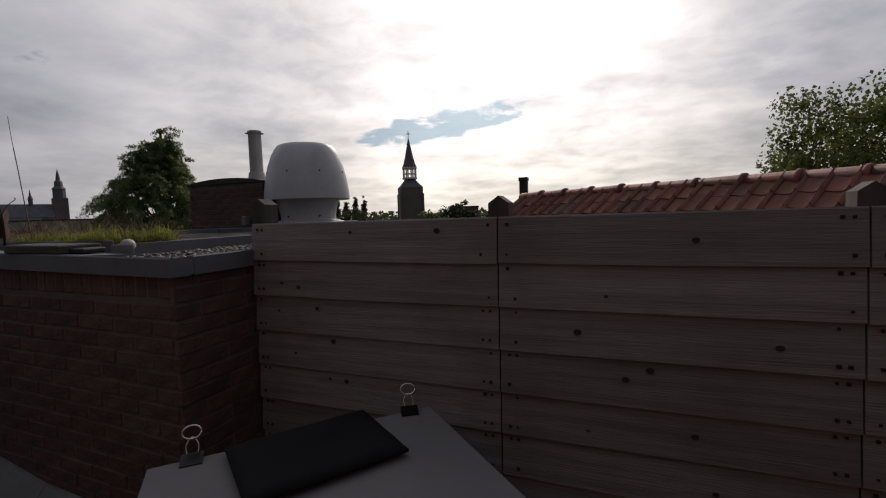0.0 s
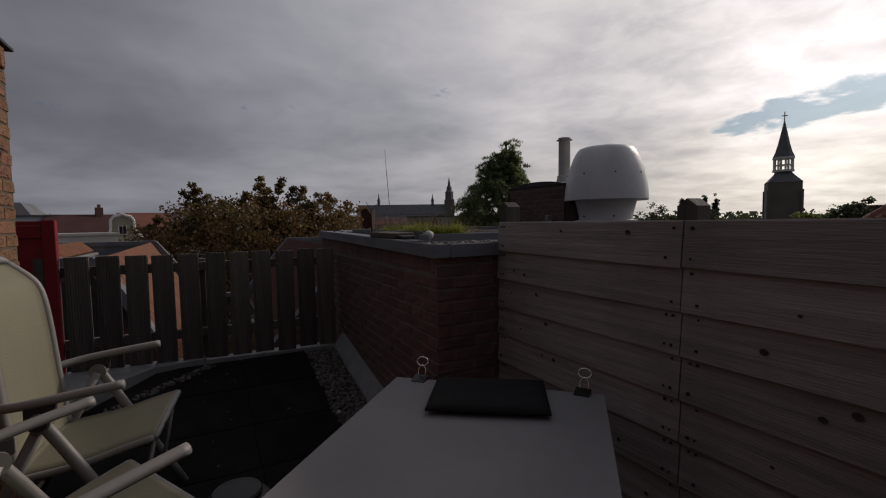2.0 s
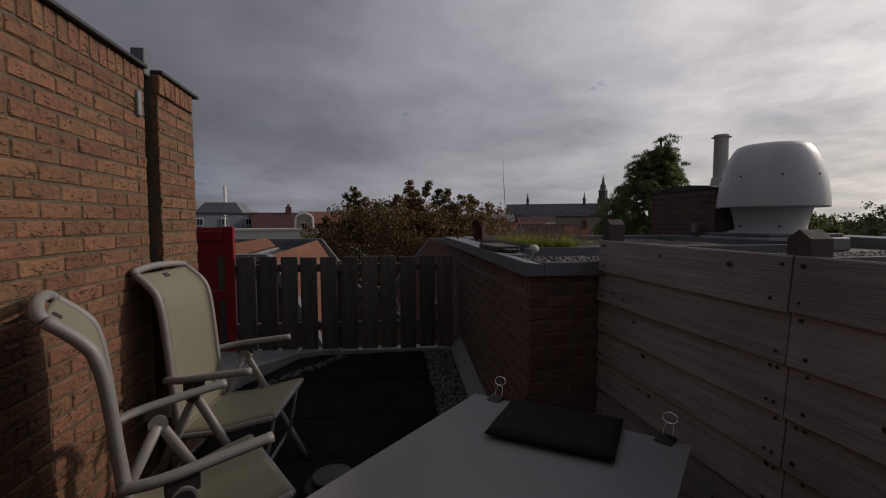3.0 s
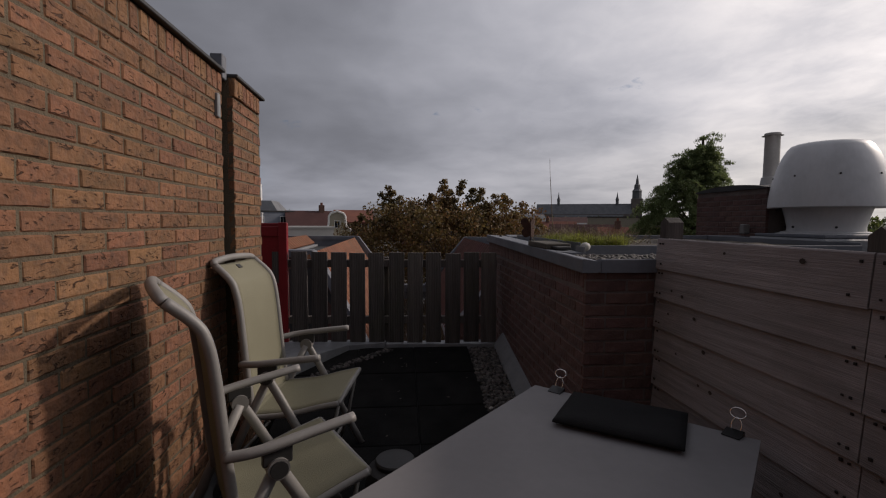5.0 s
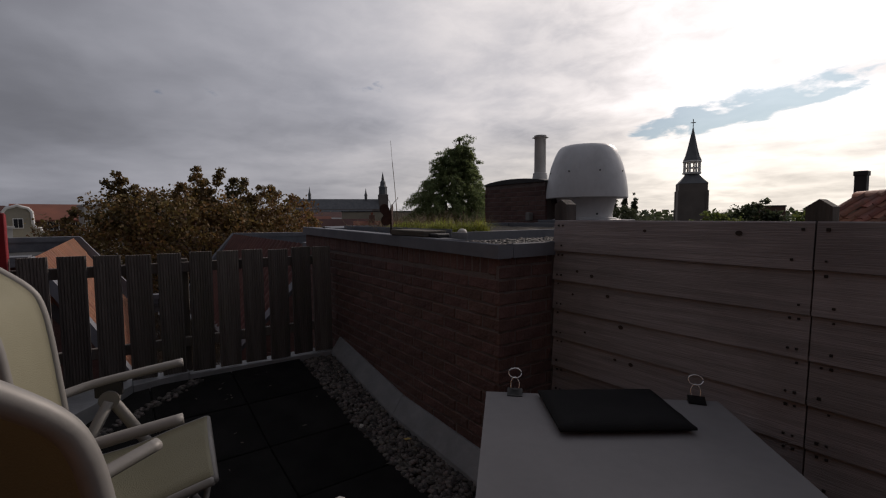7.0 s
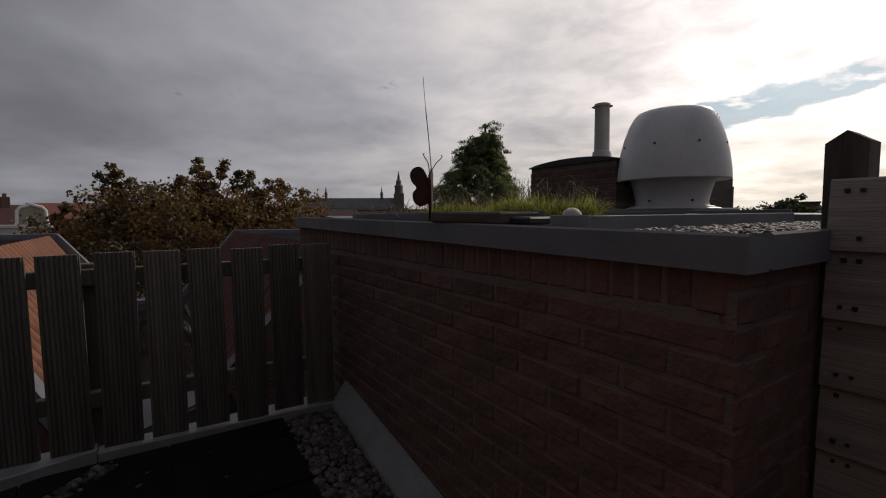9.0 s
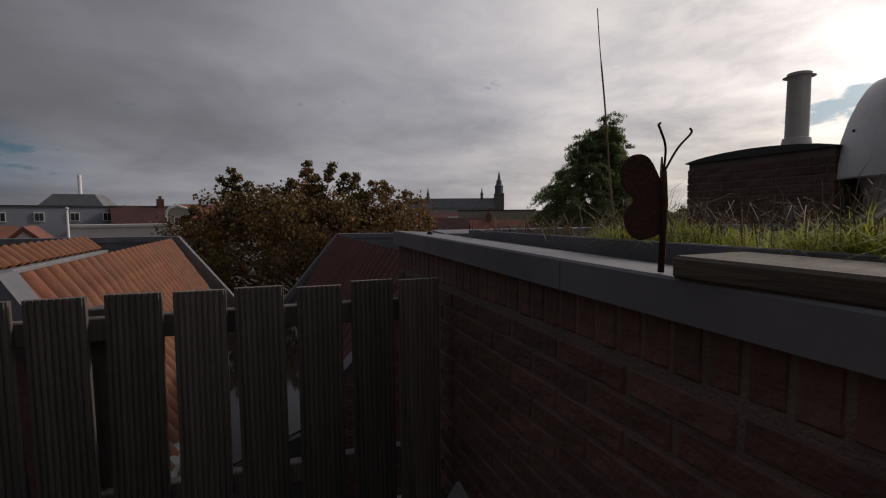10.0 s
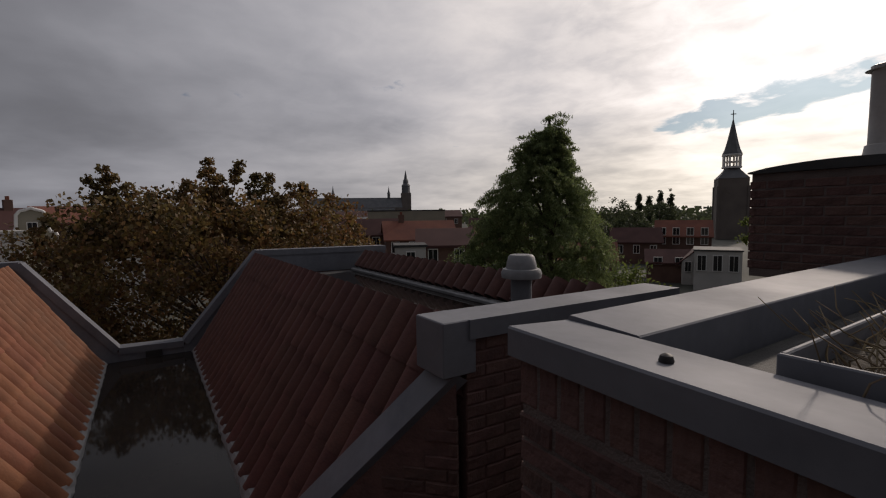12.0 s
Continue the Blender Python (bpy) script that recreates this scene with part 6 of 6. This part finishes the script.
# white neck gable with scrolls
gb = thing("house", "white neck gable with scrolled shoulders and a small window", "house", (-41.0, -5.85, GROUND_Z + 0.4), bearing(-41.0, -5.85))
out = [(-1.7, 0), (-1.7, 6.9), (-1.55, 7.25), (-1.2, 7.3), (-1.05, 7.6), (-1.0, 8.4), (-0.75, 8.65), (-0.3, 8.75), (0, 8.85), (0.3, 8.75), (0.75, 8.65), (1.0, 8.4), (1.05, 7.6), (1.2, 7.3), (1.55, 7.25), (1.7, 6.9), (1.7, 0)]
out = [(x * 0.74, z) for x, z in out]
n = len(out)
put("wall", data("wall", [(x, yy, z) for yy in (0, 0.4) for x, z in out], [tuple(range(n)), tuple(range(n, 2 * n))[::-1]] + [(k, k + n, (k + 1) % n + n, (k + 1) % n) for k in range(n)], M_HOUSE_TAN), gb)
tube("trim", [(x, -0.06, z) for x, z in out[1:-1]], 0.11, M_WHITEPAINT, gb, 6, label="white moulded trim with scrolls")
put("roof", data("roof", [(-1.2, 0.4, 6.9), (0, 0.4, 8.2), (1.2, 0.4, 6.9), (-1.2, 7, 6.9), (0, 7, 8.2), (1.2, 7, 6.9)], [(0, 1, 4, 3), (1, 2, 5, 4)], M_ROOF_MAROON), gb)
window(gb, pose(0, -0.02, 7.6), 0.55, 0.7)


def spire(name, profile, sides, mat, parent, loc=(0, 0, 0)):
    verts, faces = [], []
    for r, z in profile:
        for k in range(sides):
            a = 2 * math.pi * (k + 0.5) / sides
            verts.append((loc[0] + r * math.cos(a), loc[1] + r * math.sin(a), loc[2] + z))
    for i in range(len(profile) - 1):
        for k in range(sides):
            a, b = i * sides + k, i * sides + (k + 1) % sides
            faces.append((a, b, b + sides, a + sides))
    faces.append(tuple(range((len(profile) - 1) * sides, len(profile) * sides)))
    return put(name, data(name, verts, faces, mat), parent)


# church tower with an open lantern
TD = 160.0
tb = math.atan2(47.3, 94.8)
tower = thing("church_tower", "brick church tower with an open white lantern and a slate spire", "tower", (-0.5 - TD * math.sin(tb) + 2.9, 0.3 + TD * math.cos(tb) + 1.9, GROUND_Z), math.degrees(tb) + 8)
S = TD / 105
TB = 8.3
box("shaft", (-2.55 * S, -2.55 * S, 0), (2.55 * S, 2.55 * S, 7.0 + 7.0 * S), M_STONE_DARK, tower, 0.05)
for sx in (-1, 1):
    for sy in (-1, 1):
        box("buttress", (sx * 2.5 * S - 0.35, sy * 2.5 * S - 0.35, 0), (sx * 2.5 * S + 0.35, sy * 2.5 * S + 0.35, 7.0 + 5.6 * S), M_STONE_DARK, tower, 0.05)
spire("lower_roof", [(3.7 * S, 0), (2.6 * S, 0.9 * S), (1.75 * S, 1.7 * S), (1.6 * S, 2.0 * S)], 4, M_SLATE, tower, (0, 0, 7.0 + 7.0 * S))
lz = 7.0 + 9.0 * S
lantern = spire("lantern_floor", [(1.75 * S, 0), (1.75 * S, 0.35 * S)], 8, M_WHITEPAINT, tower, (0, 0, lz))
for k in range(8):
    a = 2 * math.pi * (k + 0.5) / 8
    box("lantern_post", (1.45 * S * math.cos(a) - 0.16 * S, 1.45 * S * math.sin(a) - 0.16 * S, lz + 0.35 * S), (1.45 * S * math.cos(a) + 0.16 * S, 1.45 * S * math.sin(a) + 0.16 * S, lz + 2.3 * S), M_WHITEPAINT, tower, 0.02)
spire("lantern_ring", [(1.7 * S, 0), (1.8 * S, 0.15 * S), (1.7 * S, 0.4 * S)], 8, M_WHITEPAINT, tower, (0, 0, lz + 2.3 * S))
spire("lantern_ring", [(1.62 * S, 0), (1.62 * S, 0.15 * S)], 8, M_WHITEPAINT, tower, (0, 0, lz + 1.15 * S))
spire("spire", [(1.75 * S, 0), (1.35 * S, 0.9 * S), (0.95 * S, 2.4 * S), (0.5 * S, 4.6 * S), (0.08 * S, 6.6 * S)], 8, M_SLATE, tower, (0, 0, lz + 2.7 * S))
tube("finial", [(0, 0, lz + 9.2 * S), (0, 0, lz + 11.0 * S)], 0.08 * S, M_NAIL, tower, 6)
box("finial_arm", (-0.45 * S, -0.05 * S, lz + 10.2 * S), (0.45 * S, 0.05 * S, lz + 10.35 * S), M_NAIL, tower, 0.0)
spire("clock_face", [(1.25 * S, 0), (1.25 * S, 0.05)], 20, M_STONE_DARK, tower).matrix_basis = pose(0, -2.56 * S, 7.0 + 5.2 * S, 90, 0, 0)

# large church on the skyline
c0, c1 = Vector((-337.0, 102.5, 0)), Vector((-309.5, 167.5, 0))
cd = (c1 - c0).normalized()
church = thing("church", "long grey stone church with slate roofs, turrets and a tall tower", "church", (c0.x, c0.y, GROUND_Z), math.degrees(math.atan2(cd.y, cd.x)))
CL = (c1 - c0).length


def roof_block(x0, x1, y0, y1, e, t, name="nave"):
    b = box(name, (x0, y0, 0), (x1, y1, e), M_HOUSE_TAN if name == "aisle" else M_STONE_DARK, church, 0.0)
    ym = (y0 + y1) / 2
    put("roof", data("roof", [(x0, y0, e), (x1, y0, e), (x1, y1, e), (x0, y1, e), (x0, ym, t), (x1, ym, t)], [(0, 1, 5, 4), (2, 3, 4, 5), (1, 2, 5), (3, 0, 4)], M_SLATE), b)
    return b


roof_block(0, CL - 4, -6, 6, 14.0, 21.5)
aisle = roof_block(12, CL - 10, -14, -6.2, 7.5, 13.5, "aisle")
for k in range(7):
    xx = 16 + k * 6.2
    put("window", data("window", [(xx - 1.0, -14.1, 2), (xx + 1.0, -14.1, 2), (xx + 1.0, -14.1, 5), (xx, -14.1, 6.4), (xx - 1.0, -14.1, 5)], [(0, 1, 2, 3, 4)], M_GLASS), aisle)
for xx, h0, hh in ((16.0, 21.0, 9.5), (57.0, 21.0, 9.0)):
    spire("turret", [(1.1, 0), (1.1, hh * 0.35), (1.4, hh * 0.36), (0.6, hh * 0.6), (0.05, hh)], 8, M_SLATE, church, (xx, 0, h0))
for xx in (22.0, 31.0, 40.0):
    put("chapel", data("chapel", [(xx - 3.4, -19, 0), (xx + 3.4, -19, 0), (xx + 3.4, -14.1, 0), (xx - 3.4, -14.1, 0), (xx - 3.4, -19, 7.5), (xx + 3.4, -19, 7.5), (xx + 3.4, -14.1, 7.5), (xx - 3.4, -14.1, 7.5), (xx, -19, 12.5), (xx, -14.1, 12.5)],
        [(0, 1, 5, 8, 4), (1, 2, 6, 5), (3, 0, 4, 7), (4, 8, 9, 7), (8, 5, 6, 9)], M_HOUSE_WHITE if xx > 35 else M_HOUSE_TAN), church)
tz = box("tower", (CL - 4.2, -3.6, 0), (CL + 3.0, 3.6, 25), M_STONE_DARK, church, 0.2)
spire("tower_top", [(3.3, 25), (3.2, 30), (3.6, 30.3), (2.2, 32), (2.0, 34.5), (1.2, 35.5), (0.9, 38), (0.08, 42)], 8, M_SLATE, tz, (CL - 0.6, 0, 0))

mast = thing("radio_mast", "slim white antenna mast on a distant roof", "mast", (-114.9, -34.6, GROUND_Z))
tube("pole", [(0, 0, 0), (0, 0, 17.2)], 0.35, M_WHITEPAINT, mast, 8)
tube("pole", [(2.4, 1.5, 0), (2.4, 1.5, 12.0)], 0.25, M_WHITEPAINT, mast, 8)
box("base_building", (-6, -6, 0), (6, 6, 9.3), M_HOUSE_BRICK, mast, 0.05)
fr = [(sx * q, sy * q, z) for q, z in ((6.4, 9.3), (3.4, 13.1)) for sx, sy in ((-1, -1), (1, -1), (1, 1), (-1, 1))]
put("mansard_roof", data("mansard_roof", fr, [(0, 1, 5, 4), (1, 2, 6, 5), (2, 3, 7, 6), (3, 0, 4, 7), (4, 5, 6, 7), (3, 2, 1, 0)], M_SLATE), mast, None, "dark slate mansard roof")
flagpole = thing("flagpole", "slim white flagpole between the town roofs", "pole", (-34.0, -10.6, GROUND_Z))
tube("pole", [(0, 0, 0), (0, 0, 8.8)], [0.09, 0.06], M_WHITEPAINT, flagpole, 8)
lathe("finial", [(0.01, 8.8), (0.09, 8.84), (0.09, 8.92), (0.01, 8.97)], M_WHITEPAINT, flagpole, 10)
mill = thing("windmill", "distant windmill with bare sails on the horizon", "windmill", (-200.0, 205.0, GROUND_Z), 40)
spire("body", [(4.2, 0), (2.8, 9), (2.4, 12), (1.6, 13.5), (0.3, 14.2)], 10, M_STONE_DARK, mill)
for k in range(4):
    sl = box("sail", (-0.35, -3.3, 0.6), (0.9, -3.1, 8.0), M_NAIL, mill, 0.0)
    sl.matrix_basis = pose(0, 0, 12, 0, 45 + k * 90, 0)


# ---- small pieces: bricks and floor tiles ----
def brick_data(name, size, mat, seed):
    """A hand-made brick with worn edges and a gouged, uneven face that looks along -y from y = 0."""
    L, D, H = size
    r = random.Random(seed)
    xs = [0.0, 0.005, L * r.uniform(0.26, 0.42), L * r.uniform(0.58, 0.75), L - 0.005, L]
    zs = [0.0, 0.0045, H - 0.0045, H] if L > H else [0.0, 0.005, H * r.uniform(0.4, 0.6), H - 0.005, H]
    xs = xs if L > H else [0.0, 0.0045, L - 0.0045, L]
    nx, nz = len(xs), len(zs)
    v = []
    for k, z in enumerate(zs):
        for i, x in enumerate(xs):
            rim = i in (0, nx - 1) or k in (0, nz - 1)
            y = 0.0035 + r.uniform(-0.0015, 0.0015) if rim else -0.002 + r.uniform(-0.0022, 0.0022)
            v.append((x + r.uniform(-0.0016, 0.0016), y, z + r.uniform(-0.0016, 0.0016)))
    f = [(k * nx + i, k * nx + i + 1, (k + 1) * nx + i + 1, (k + 1) * nx + i) for k in range(nz - 1) for i in range(nx - 1)]
    o = len(v)
    v += [(0, D, 0), (L, D, 0), (L, D, H), (0, D, H)]
    top = (nz - 1) * nx
    f += [tuple([o, o + 1] + list(range(nx - 1, -1, -1))), tuple([o + 2, o + 3] + list(range(top, top + nx)))]
    f += [tuple([o + 1, o + 2] + [k * nx + nx - 1 for k in range(nz - 1, -1, -1)]), tuple([o + 3, o] + [k * nx for k in range(nz)])]
    return data(name, v, f, mat)


BL, BH, JT = 0.2135, 0.0545, 0.0085
COURSE = BH + JT


def brick_face(parent, origin, u, length, z0, z1, mats, seed, keep=None, under=None):
    """Bricks in running bond on a face that starts at origin and runs along u; keep(s, z) picks single pieces, the rest is joined."""
    rng = random.Random(seed)
    u = Vector(u).normalized()
    out = Vector((u.y, -u.x, 0))
    m0 = Matrix((u, -out, Vector((0, 0, 1)))).transposed().to_4x4()
    variants = [brick_data("brick", (BL, 0.03, BH), mats[0], seed + k) for k in range(6)]
    V, F = [], []
    row = 0
    z = z0
    while z + BH <= z1 + 0.002:
        s = -(BL + JT) * (0.5 if row % 2 else 0.0)
        while s < length - 0.02:
            a, b = max(s, 0.0), min(s + BL, length)
            if b - a > 0.03 and (under is None or z + BH < min(under(a), under(b))):
                m = m0.copy()
                m.translation = Vector(origin) + u * a + Vector((0, 0, z)) + out * rng.uniform(0.001, 0.0045)
                m = m @ pose(0, 0, 0, rng.uniform(-1.5, 1.5), rng.uniform(-0.35, 0.35), rng.uniform(-0.35, 0.35)) @ Matrix.Diagonal(((b - a) / BL, 1, 1, 1))
                me = rng.choice(variants)
                if keep is None or keep(a, z):
                    put("brick", me, parent, m)
                else:
                    o = len(V)
                    V += [m @ q.co for q in me.vertices]
                    F += [tuple(i + o for i in p.vertices) for p in me.polygons]
            s += BL + JT
        z += COURSE
        row += 1
    if V:
        tagged(put("bricks_joined", data("bricks_joined", V, F, mats[1]), parent), "", "", "", "stuff")


def soldier_row(parent, origin, u, length, z, height, mat, seed):
    """Upright bricks along the top."""
    rng = random.Random(seed)
    u = Vector(u).normalized()
    out = Vector((u.y, -u.x, 0))
    m0 = Matrix((u, -out, Vector((0, 0, 1)))).transposed().to_4x4()
    variants = [brick_data("brick", (BH + 0.001, 0.03, height), mat, seed + k) for k in range(4)]
    s = 0.0
    while s + BH <= length + 0.01:
        m = m0.copy()
        m.translation = Vector(origin) + u * s + Vector((0, 0, z)) + out * rng.uniform(0.001, 0.003)
        put("brick", rng.choice(variants), parent, m)
        s += COURSE


HB = (M_BRICK, M_BRICK_IS)
RB_M = (M_BRICK_RED, M_BRICK_RED_IS)
# house wall: seen from the terrace side, running towards -x
brick_face(wall_house, (4.3, WALL_Y, 0.005), (-1, 0, 0), 4.30, 0.0, 2.01, HB, 101, lambda s, z: s > 2.9)
brick_face(wall_house, (-0.062, PIL_Y, 0.005), (-1, 0, 0), 0.465, 0.0, 2.01, HB, 131)
soldier_row(wall_house, (3.2, WALL_Y, 2.022), (-1, 0, 0), 3.20, 0.0, 0.098, M_BRICK, 141)
soldier_row(wall_house, (-0.062, PIL_Y + 0.012, 2.022), (-1, 0, 0), 0.475, 0.0, 0.098, M_BRICK, 145)
# parapet, front and end
brick_face(parapet, (P1.x, P1.y + 0.008, 0.0), -d_front, (P1 - P0).length, -0.5, 1.017, RB_M, 151, lambda s, z: z > 0.0)
soldier_row(parapet, (P1.x, P1.y + 0.008, 1.025), -d_front, (P1 - P0).length, 0.0, 0.112, M_BRICK_RED, 161)
brick_face(parapet, (P0.x - 0.008, P0.y + 0.008, 0.0), (0, 1, 0), 0.365, 0.0, 1.145, RB_M, 171)
# near gable and chimney
brick_face(chimney, (CH0.x, CH0.y + 0.012, 0.0), (1, 0, 0), CH1.x - CH0.x, 1.06, 1.735, RB_M, 181)
brick_face(chimney, (CH0.x + 0.012, CH1.y, 0.0), (0, -1, 0), CH1.y - CH0.y, 1.06, 1.735, RB_M, 191)

ga, gc = Vector((-3.336, 1.50, 0)), Vector((-4.076, 0.77, 0))
brick_face(neighbour, gc, ga - gc, (ga - gc).length, -1.2, 0.70, RB_M, 201, None, lambda q: -0.42 + 1.09 * q / (ga - gc).length)
brick_face(neighbour, (-3.347, 1.56, 0.0), (0.07, 1.56, 0), 1.56, -0.6, 0.93, RB_M, 207)

# floor tiles
tile_me = box_data("floor_tile", (0.494, 0.494, 0.02), M_FLOOR, 0.004)
for i in range(13):
    for j in range(4):
        x, y = -1.42 + 0.5 * i, 0.49 - 0.5 * j
        if y < WALL_Y + 0.1 and x > -0.4 and y - 0.25 < WALL_Y:
            continue
        if x < -1.0 and y < -0.6:
            continue
        zl, zr = floor_z(x - 0.25), floor_z(x + 0.25)
        put("floor_tile", tile_me, floor, pose(x, y, (zl + zr) / 2 - 0.008, 0, math.degrees(math.atan2(zl - zr, 0.5)), 0))
